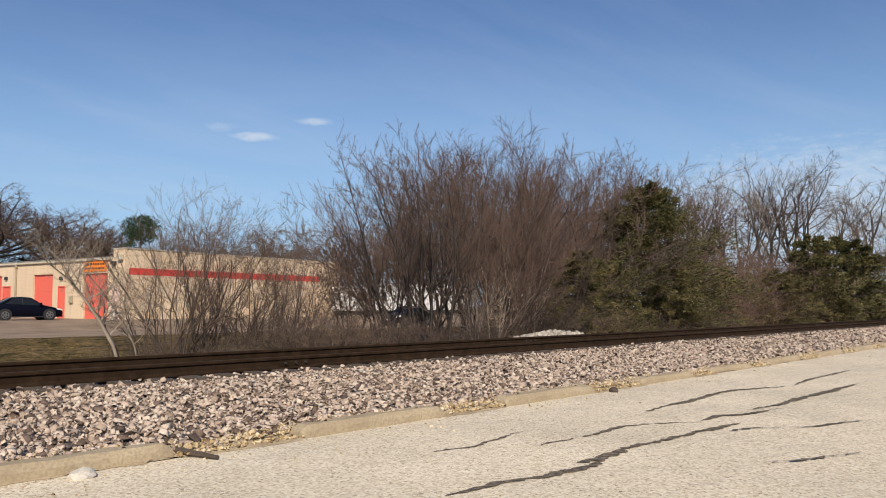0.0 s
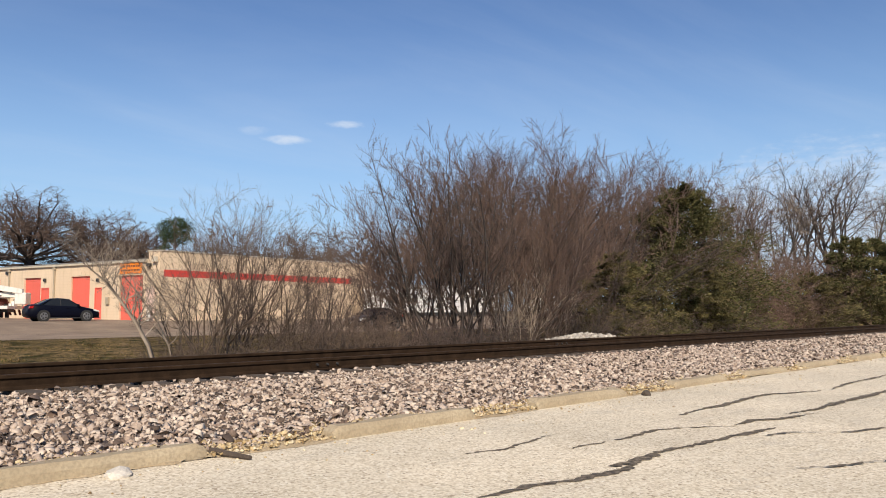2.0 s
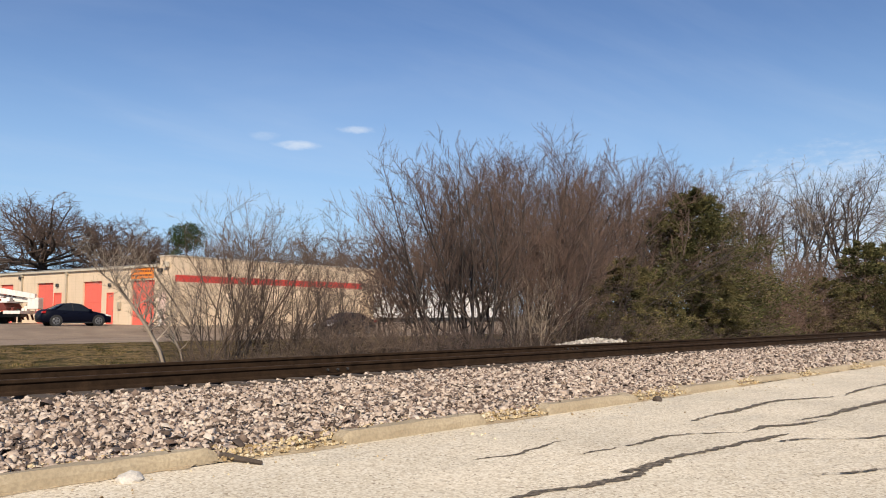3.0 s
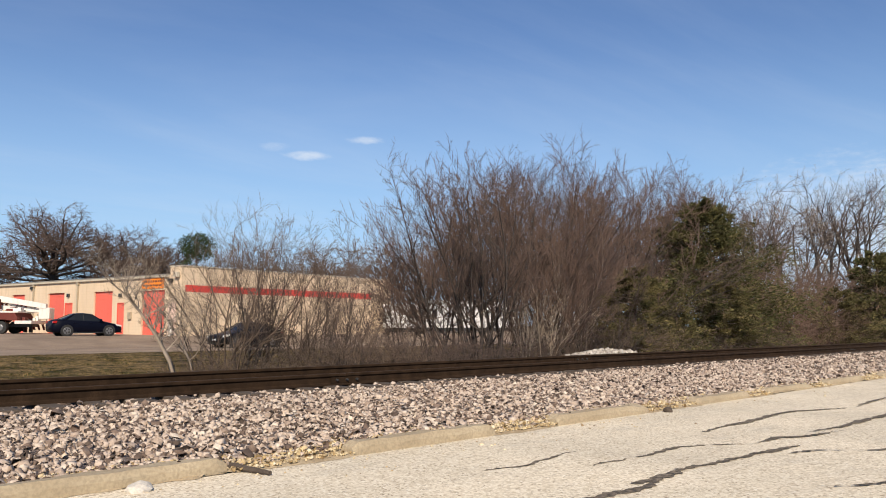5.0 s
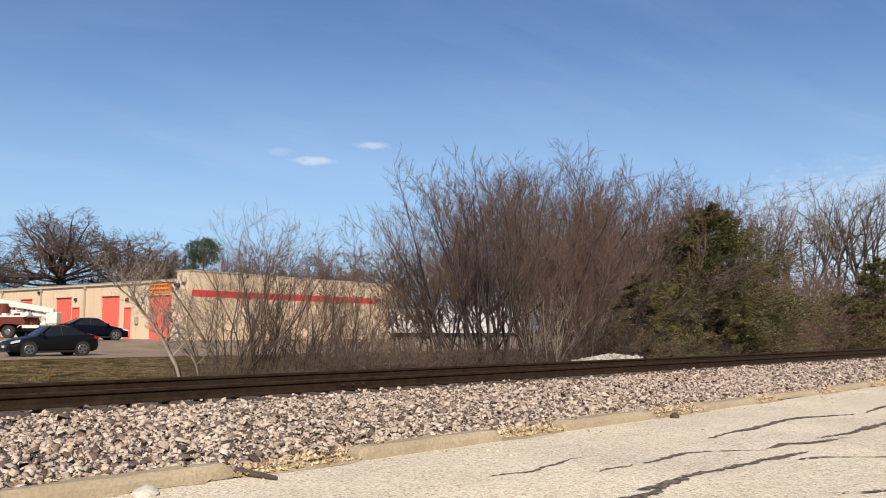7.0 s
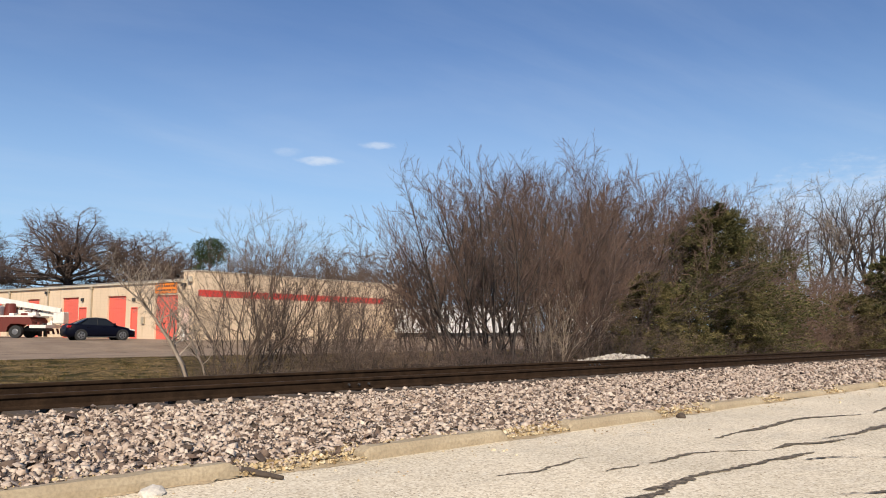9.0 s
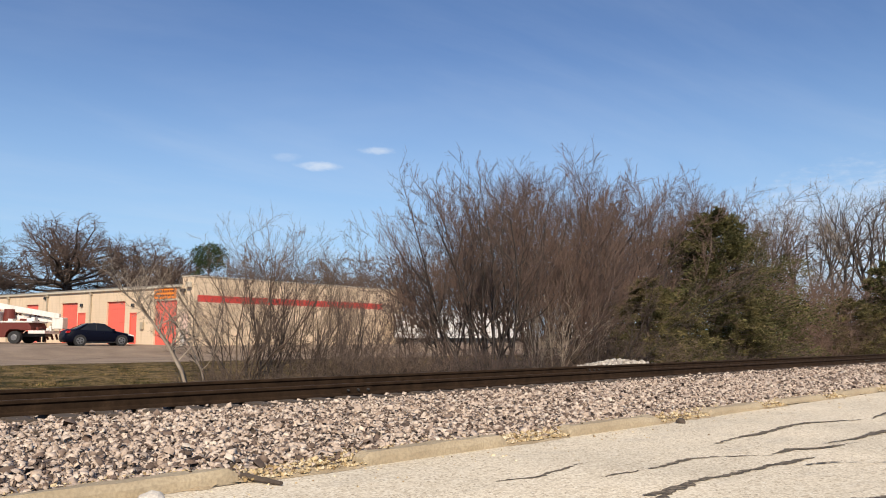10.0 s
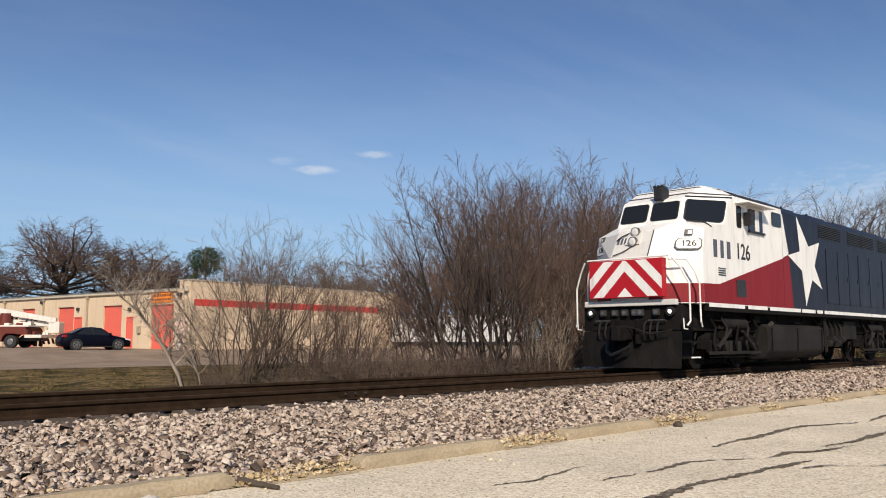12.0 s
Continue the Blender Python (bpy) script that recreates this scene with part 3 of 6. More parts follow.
def far_bed(rng, n):
    x, y = rng.uniform(42, 75, n), rng.uniform(5.35, 9.75, n)
    return x, y, bed_z(y) + 0.02


def shoulder(rng, n):
    x, y = rng.uniform(2.0, 42.0, n), rng.uniform(9.2, 9.95, n)
    return x, y, 0.075 + 0.02 * np.abs(rng.normal(size=n))


def far_side(rng, n):
    x, y = rng.uniform(0.0, 40.0, n), rng.uniform(11.75, 13.6, n)
    return x, y, bed_z(y)


def between(rng, n):
    x, y = rng.uniform(0.0, 36.0, n), rng.uniform(10.22, 11.48, n)
    return x, y, 0.08 + 0 * y


def toe(rng, n):
    x = rng.uniform(1.2, 34.0, n)
    y = 5.36 + 0.15 * rng.normal(size=n) - 0.14 * (np.sin(x * 2.21 + 1.9) > 0.55)
    y = np.where([by_stop(a) for a in x], np.abs(y - 5.40) + 5.40, y)
    return x, np.abs(y - 5.18) + 5.18, np.where(y < 5.3, 0.024, np.maximum(0.042, bed_z(np.clip(y, 5.1, 6.1))) + 0.012 * rng.uniform(0, 1, n))


def lot_chips(rng, n):
    x, y = rng.uniform(1.5, 20, n), 5.1 - np.abs(rng.normal(0, 0.35, n))
    return x, y, 0 * y


def pile(rng, n):
    x, y = rng.normal(22.35, 1.3, n), rng.normal(14.2, 0.4, n)
    return x, y, np.maximum(-0.05, 0.31 * np.exp(-(((x - 22.4) / 2.2) ** 2) - ((y - 14.2) / 0.65) ** 2)) - 0.02


stones("ballast", 30000, near_bed, 0.039, 0.18, 0.14, M_STONE, "pinkish grey crushed stone railway ballast", 11)
stones("ballast", 16000, mid_bed, 0.047, 0.22, 0.15, M_STONE, "pinkish grey crushed stone railway ballast", 12)
stones("ballast", 5000, far_bed, 0.09, 0.45, 0.2, M_STONE, "pinkish grey crushed stone railway ballast", 13)
stones("ballast", 7000, shoulder, 0.038, 0.5, 0.25, M_STONE, "pinkish grey crushed stone railway ballast", 14)
stones("ballast", 1800, far_side, 0.075, 0.5, 0.2, M_STONE, "pinkish grey crushed stone railway ballast", 15)
stones("ballast", 2000, between, 0.07, 0.5, 0.1, M_STONE, "pinkish grey crushed stone railway ballast", 16)
stones("leaf_litter", 13000, toe, 0.022, 0.2, 0.1, M_LITTER, "tan stone chips and dry leaves", 17)
stones("leaf_litter", 260, lot_chips, 0.014, 0.3, 0.15, M_LITTER, "tan stone chips and dry leaves", 18)


def gravel_heap():
    bm = bmesh.new()
    bmesh.ops.create_grid(bm, x_segments=24, y_segments=14, size=1.0)
    for v in bm.verts:
        x, y = v.co.x * 3.8, v.co.y * 1.25
        h = 0.32 * math.exp(-((x / 2.2) ** 2) - (y / 0.65) ** 2) + 0.05 * noise.noise((x * 2, y * 2, 1))
        v.co = Vector((22.4 + x, 14.2 + y, -0.12 + h))
    tagged(part("gravel_heap", bm, M_PALE_STONE), "low heap of pale gravel beyond the rails", "gravel heap", "", "stuff")


gravel_heap()
stones("gravel", 3200, pile, 0.075, 0.5, 0.2, M_PALE_STONE, "pale crushed gravel lying on the heap", 19)


def grass_blades(count, seed):
    rng = np.random.default_rng(seed)
    x, y = rng.uniform(4, 24, count), rng.uniform(14.6, 37.2, count)
    keep = np.array([noise.noise((a * 0.5, b * 0.5, 7.0)) > -0.25 for a, b in zip(x, y)])
    x, y = x[keep], y[keep]
    n = len(x)
    z = np.interp(y, PROFILE_Y, PROFILE_Z) - 0.03
    h, w, an = rng.uniform(0.03, 0.10, n), rng.uniform(0.010, 0.022, n), rng.uniform(0, 2 * np.pi, n)
    lean = rng.normal(0, 0.08, (n, 2))
    dx, dy = np.cos(an) * w, np.sin(an) * w
    v = np.stack([np.stack([x - dx, y - dy, z], 1), np.stack([x + dx, y + dy, z], 1), np.stack([x + lean[:, 0], y + lean[:, 1], z + h], 1)], 1)
    me = quads("grass", v.reshape(-1, 3), np.arange(3 * n).reshape(-1, 3), M_STRAW)
    set_piece("grass", me, None, "short dry winter grass on the verge", "grass", "stuff")


grass_blades(40000, 5)


# ---- warehouse: u runs along the striped front, v along the wall with doors ----
SITE = pose(28.45, 51.1, 0.46, 0, 0, 7)


def wall_with_holes(axis, length, height, thick, holes):
    """A wall of boxes round its openings; holes are (a, b, lo, hi) along the wall."""
    bm = bmesh.new()

    def put(a, b, lo, hi):
        if b - a > 0.001 and hi - lo > 0.001:
            if axis == "v":
                box(0, a, lo, thick, b, hi, 0, bm)
            else:
                box(a, 0, lo, b, thick, hi, 0, bm)

    at = 0.0
    for a, b, lo, hi in sorted(holes):
        put(at, a, -0.5, height)
        put(a, b, -0.5, lo)
        put(a, b, hi, height)
        at = b
    put(at, length, -0.5, height)
    return bm


def roll_door(parent, v0, v1, top):
    """A sectional roll-up door set back in the wall, each slat its own piece."""
    d = part("roll_up_door", box(0.17, v0, 0, 0.20, v1, top), M_CORAL, parent, "coral red ribbed roll-up door")
    n = int(top / 0.3)
    slat = None
    for i in range(n):
        z = i * top / n
        if slat is None:
            slat = part("slat", box(0.150, v0 + 0.03, 0.004, 0.168, v1 - 0.03, top / n - 0.004, 0.003), M_CORAL, d)
        else:
            s = part("slat", slat.data, M_CORAL, d)
            s.location = (0, 0, z)
    for v in (v0, v1 - 0.06):
        part("door_jamb", box(0.003, v, 0, 0.13, v + 0.06, top), M_WALL, d)
    part("door_head", box(0.003, v0 + 0.06, top - 0.07, 0.13, v1 - 0.06, top), M_WALL, d)


def wall_lamp(parent, v, z):
    lamp = part("wall_lamp", box(-0.16, v - 0.12, z - 0.14, -0.003, v + 0.12, z + 0.1, 0.02), M_DARK, parent, "dark wall-pack lamp")
    part("lens", box(-0.175, v - 0.09, z - 0.12, -0.161, v + 0.09, z + 0.02), M_GLASS, lamp)


def warehouse():
    w = thing("warehouse", "tan block warehouse with coral roll-up doors and red stripe", "warehouse", SITE)
    doors = ((1.5, 4.22, 3.15), (7.72, 10.22, 3.22), (14.2, 16.68, 3.25), (20.2, 22.34, 3.25), (26.6, 29.0, 3.25), (32.4, 34.8, 3.25))
    holes = [(a, b, 0, t) for a, b, t in doors] + [(6.28, 7.14, 0, 2.3), (13.05, 14.15, 0, 2.4)]
    part("side_wall", wall_with_holes("v", 38.0, 4.05, 0.25, holes), M_WALL, w)
    part("front_wall", box(0.0, -0.26, -0.5, 21.8, -0.003, 4.62), M_WALL, w)
    part("return_wall", box(0.0, 0.0, 4.05, 0.25, 1.0, 4.62), M_WALL, w)
    part("east_wall", box(21.55, 0.0, -0.5, 21.8, 14.0, 4.62), M_WALL, w)
    part("rear_wall", box(0.25, 37.75, -0.5, 14.0, 38.0, 4.05), M_WALL, w)
    part("inner_wall", box(13.75, 14.0, -0.5, 14.0, 37.75, 4.05), M_WALL, w)
    part("back_wall", box(14.0, 13.75, -0.5, 21.55, 14.0, 4.62), M_WALL, w)
    part("roof", box(0.25, 0.0, 3.9, 13.75, 37.75, 4.0), M_ROOF, w)
    part("roof", box(13.755, 0.0, 3.9, 21.55, 13.75, 4.0), M_ROOF, w)
    part("parapet_cap", box(-0.06, -0.32, 4.622, 21.86, 0.06, 4.70, 0.01), M_CAP, w, "pale metal parapet coping")
    part("parapet_cap", box(-0.06, 0.061, 4.622, 0.3, 1.04, 4.70, 0.01), M_CAP, w)
    g = part("gutter", box(-0.17, 1.05, 3.94, 0.0, 38.0, 4.10, 0.02), M_CAP, w, "long tan roof gutter")
    part("fascia", box(-0.20, 1.05, 4.101, 0.3, 38.0, 4.15, 0.01), M_ROOF, g)
    part("stripe", box(0.3, -0.275, 2.92, 19.1, -0.262, 3.38), M_STRIPE, w, "painted red stripe band")
    for a, b, t in doors:
        roll_door(w, a, b, t)
    for a, b, h, m, lab in ((6.28, 7.14, 2.3, M_CORAL, "coral red personnel door"), (13.05, 14.15, 2.4, M_CORAL, "coral red personnel door")):
        d = part("door", box(0.06, a, 0, 0.11, b, h), m, w, lab)
        part("door_frame", box(-0.01, a, 0, 0.055, a + 0.06, h), M_CORAL, d)
        part("door_frame", box(-0.01, b - 0.06, 0, 0.055, b, h), M_CORAL, d)
        part("door_frame", box(-0.01, a + 0.06, h - 0.06, 0.055, b - 0.06, h), M_CORAL, d)
        part("door_handle", tube((0.02, a + 0.15, 1.0), (0.06, a + 0.15, 1.0), 0.03), M_RIM, d)
    part("door", box(-0.03, 0.25, 0, -0.004, 1.15, 2.2, 0.006), M_PALE_DOOR, w, "pale pink flush side door")
    for v in (12.3, 18.76, 25.2, 31.5):
        p = part("downpipe", box(-0.13, v - 0.06, 0.05, -0.02, v + 0.06, 3.93, 0.02), M_PIPE, w)
        part("hopper", box(-0.17, v - 0.14, 3.72, -0.012, v + 0.14, 3.93, 0.01), M_PIPE, p)
    for v, z in ((13.58, 3.0), (19.1, 3.68), (6.7, 2.85), (25.7, 3.1)):
        wall_lamp(w, v, z)
    for v in (5.3, 17.6):
        part("meter_box", box(-0.14, v, 1.1, -0.003, v + 0.35, 1.6, 0.01), M_PIPE, w)
    lamp = part("flood_lamp", box(-0.3, 0.62, 3.6, -0.003, 0.92, 3.82, 0.03), M_DARK, w, "dark flood lamp")
    part("bracket", tube((-0.02, 0.77, 3.55), (-0.15, 0.77, 3.62), 0.025), M_DARK, lamp)
    part("camera_box", box(-0.28, -0.1, 3.9, -0.062, 0.3, 4.25, 0.02), M_CAP, w, "small pale box below the parapet")
    for x, y, s in ((5, 10, 0.9), (8, 22, 1.1)):
        part("roof_unit", box(x, y, 4.0, x + s, y + s, 4.0 + 0.35, 0.03), M_PIPE, w)
    sign = tagged(part("shop_sign", box(-0.07, 1.66, 3.2, -0.004, 4.15, 3.92, 0.01), M_ORANGE), "orange sign board with dark lettering over a door", "sign")
    sign.matrix_basis = SITE
    rng = random.Random(4)
    for row, (z, h) in enumerate(((3.62, 0.16), (3.36, 0.12))):
        v = 1.85
        while v < 3.8:
            d = rng.uniform(0.14, 0.34)
            part("lettering", box(-0.076, v, z, -0.071, min(v + d, 3.98), z + h), M_BROWN, sign)
            v += d + 0.09


warehouse()


def bollard():
    b = thing("bollard", "white painted steel bollard before the warehouse wall", "bollard", SITE @ pose(-0.6, 0.05, 0))
    part("post", tube((0, 0, -0.1), (0, 0, 0.86), 0.13, 0.13, 14), M_TRUCK_WHITE, b)
    cap = bmesh.new()
    bmesh.ops.create_uvsphere(cap, u_segments=14, v_segments=6, radius=0.132, matrix=Matrix.Translation((0, 0, 0.86)) @ Matrix.Diagonal((1, 1, 0.5, 1)))
    part("cap", cap, M_TRUCK_WHITE, b, "", True)


bollard()


def trailer(name, label, u0, u1, v, z1, windows, seed):
    """A box trailer with ribs, skirt, windows and wheels."""
    t = thing(name, label, "trailer", SITE @ pose(u0, v, -0.25))
    L = u1 - u0
    body = part("body", box(0, 0, 0.75, L, 2.4, z1, 0.08), M_TRAILER, t)
    for i in range(int(L / 0.6)):
        part("rib", box(0.3 + i * 0.6, -0.02, 0.8, 0.33 + i * 0.6, -0.003, z1 - 0.1), M_TRAILER, body)
    for a, b in windows:
        f = part("window", box(a, -0.03, z1 - 1.15, b, -0.004, z1 - 0.5, 0.01), M_GLASS, t)
        part("window_frame", box(a - 0.05, -0.022, z1 - 1.2, b + 0.05, -0.003, z1 - 0.45, 0.01), M_DARK, f)
    part("skirt", box(0.2, 0.08, 0.4, L - 0.2, 2.3, 0.75), M_DARK, t)
    for x in (L * 0.35, L * 0.5):
        wh = part("wheel", tube((x, 0.0, 0.36), (x, 0.25, 0.36), 0.36, None, 20), M_TYRE, t)
        part("rim", tube((x, -0.02, 0.36), (x, 0.02, 0.36), 0.2, None, 16), M_RIM, wh)


trailer("travel_trailer", "white travel trailer with dark windows behind bare brush", 20.0, 26.0, -3.2, 2.75, ((0.7, 1.7), (3.9, 4.5)), 1)
trailer("box_trailer", "long white box trailer parked behind bare brush", 28.6, 42.0, -1.0, 3.35, (), 2)
trailer("cargo_trailer", "small white cargo trailer among the trees", 51.0, 55.5, -1.5, 2.5, ((1.0, 1.8),), 3)


# ---- locomotive: x runs back from the front plate, z up from the rail head ----
def text_mesh(body, size, depth=0.004):
    cu = bpy.data.curves.new("number", "FONT")
    cu.body, cu.size, cu.extrude, cu.align_x, cu.align_y = body, size, depth, "CENTER", "CENTER"
    cu.offset = 0.011 * size
    tmp = new("number", cu)
    bpy.context.view_layer.update()
    me = bpy.data.meshes.new_from_object(tmp.evaluated_get(bpy.context.evaluated_depsgraph_get()))
    bpy.data.objects.remove(tmp)
    me.materials.clear()
    return me


def ring_loft(rings, close_ends=True):
    bm = bmesh.new()
    vs = [[bm.verts.new(p) for p in r] for r in rings]
    n = len(rings[0])
    for a, b in zip(vs, vs[1:]):
        for i in range(n):
            bm.faces.new((a[i], a[(i + 1) % n], b[(i + 1) % n], b[i]))
    if close_ends:
        bm.faces.new(vs[0][::-1]), bm.faces.new(vs[-1])
    bmesh.ops.recalc_face_normals(bm, faces=bm.faces)
    return bm


def poly(points, normal, thick=0.006):
    """A flat plate with the outline given by points in space, drawn out along normal."""
    bm = bmesh.new()
    n = Vector(normal).normalized() * thick
    a = [bm.verts.new(Vector(p)) for p in points]
    b = [bm.verts.new(Vector(p) + n) for p in points]
    k = len(points)
    bm.faces.new(a), bm.faces.new(b)
    for i in range(k):
        bm.faces.new((a[i], a[(i + 1) % k], b[(i + 1) % k], b[i]))
    bm.normal_update()
    bmesh.ops.triangulate(bm, faces=[f for f in bm.faces if len(f.verts) > 4])
    bmesh.ops.recalc_face_normals(bm, faces=bm.faces)
    return bm


rolling = []
W = 1.5


def cab_levels():
    """z, front x, front half width, side x, side half width."""
    return ((1.60, 0.26, 0.52, 1.15, W), (2.68, 0.26, 0.52, 1.15, W), (3.42, 0.68, 0.50, 1.27, W), (3.64, 1.20, 0.87, 2.38, W), (4.28, 1.48, 0.84, 2.66, W), (4.42, 1.80, 0.86, 2.95, W), (4.70, 2.36, 0.92, 3.02, 1.02))


def on_front(s, z, out=0.0):
    """A point on the sloping front: s from -1 to 1 across it."""
    lv = cab_levels()
    for a, b in zip(lv, lv[1:]):
        if a[0] <= z <= b[0]:
            k = (z - a[0]) / (b[0] - a[0])
            x, h = a[1] + k * (b[1] - a[1]), a[2] + k * (b[2] - a[2])
            return (x - out, s * h, z)


def on_corner(s, z, side=-1, out=0.0):
    """A point on the angled corner: s from 0 at the front to 1 at the side."""
    lv = cab_levels()
    for a, b in zip(lv, lv[1:]):
        if a[0] <= z <= b[0]:
            k = (z - a[0]) / (b[0] - a[0])
            m = [p + k * (q - p) for p, q in zip(a, b)]
            x, y = m[1] + s * (m[3] - m[1]), m[2] + s * (m[4] - m[2])
            return (x - out * 0.45, side * (y + out * 0.9), z)


def rounded(corners, r=0.07):
    """The polygon with each corner cut to a short arc."""
    pts = [Vector(p) for p in corners]
    out = []
    for a, b, c in zip(pts[-1:] + pts[:-1], pts, pts[1:] + pts[:1]):
        ka, kc = min(r, (a - b).length * 0.4), min(r, (c - b).length * 0.4)
        pa, pc = b + (a - b).normalized() * ka, b + (c - b).normalized() * kc
        out += [pa, (pa + pc) * 0.28 + b * 0.44, pc]
    return out


def window(parent, corners, normal, name="window"):
    corners = rounded(corners)
    f = part("window_frame", poly(corners, normal, 0.012), M_BLACK, parent, "black rubber window seal")
    c = sum((Vector(p) for p in corners), Vector()) / len(corners)
    n = Vector(normal).normalized() * 0.0125
    part(name, poly([c + (Vector(p) - c) * 0.94 + n for p in corners], normal, 0.004), M_GLASS, f, "dark reflecting glass")


def bogie(parent, x0):
    """A two-axle truck with side frames, springs, journal boxes and brake gear."""
    b = part("bogie", box(x0 + 0.2, -0.75, 0.55, x0 + 2.95, 0.75, 0.85, 0.05), M_UNDER, parent)
    for s in (-1, 1):
        prof = [(x0, 0.50), (x0 + 0.05, 0.78), (x0 + 0.55, 0.92), (x0 + 1.0, 0.72), (x0 + 2.15, 0.72), (x0 + 2.6, 0.92), (x0 + 3.1, 0.78), (x0 + 3.15, 0.50), (x0 + 2.55, 0.46), (x0 + 2.1, 0.34), (x0 + 1.05, 0.34), (x0 + 0.6, 0.46)]
        part("side_frame", prism(prof, "y", s * 1.05, s * 1.20, 0.02), M_UNDER, b)
        for x in (x0 + 0.42, x0 + 2.73):
            j = part("journal_box", box(x - 0.17, s * 1.18, 0.40, x + 0.17, s * 1.32, 0.72, 0.03), M_UNDER, b)
            part("cap", tube((x, s * 1.32, 0.54), (x, s * 1.36, 0.54), 0.11, 0.10, 14), M_TANK, j)
        for k in range(4):
            part("spring", tube((x0 + 1.2 + k * 0.25, s * 1.24, 0.40), (x0 + 1.2 + k * 0.25, s * 1.24, 0.70), 0.075, 0.075, 10), M_TANK, b)
        part("brake_cylinder", tube((x0 + 0.9, s * 1.26, 0.86), (x0 + 1.35, s * 1.26, 0.86), 0.10, 0.10, 12), M_UNDER, b)
        part("sand_pipe", bar(((x0 - 0.1, s * 1.1, 0.9), (x0 - 0.12, s * 1.0, 0.4), (x0 - 0.05, s * 0.8, 0.1)), 0.025, 6), M_TANK, b)
        part("brake_rod", bar(((x0 + 0.2, s * 1.28, 0.30), (x0 + 2.9, s * 1.28, 0.30)), 0.02, 6), M_TANK, b)
    for x in (x0 + 0.42, x0 + 2.73):
        ax = part("wheelset", tube((0, -0.95, 0), (0, 0.95, 0), 0.09, None, 12), M_UNDER, parent)
        ax.location = (x, 0, 0.53)
        for s in (-1, 1):
            wh = part("wheel", tube((0, s * 0.69, 0), (0, s * 0.82, 0), 0.53, 0.53, 32), M_UNDER, ax)
            part("hub", tube((0, s * 0.82, 0), (0, s * 0.88, 0), 0.16, 0.14, 16), M_TANK, wh)
            part("tread", tube((0, s * 0.70, 0), (0, s * 0.80, 0), 0.531, 0.529, 32), M_STEEL, wh, "bright worn steel tread")
        rolling.append(ax)


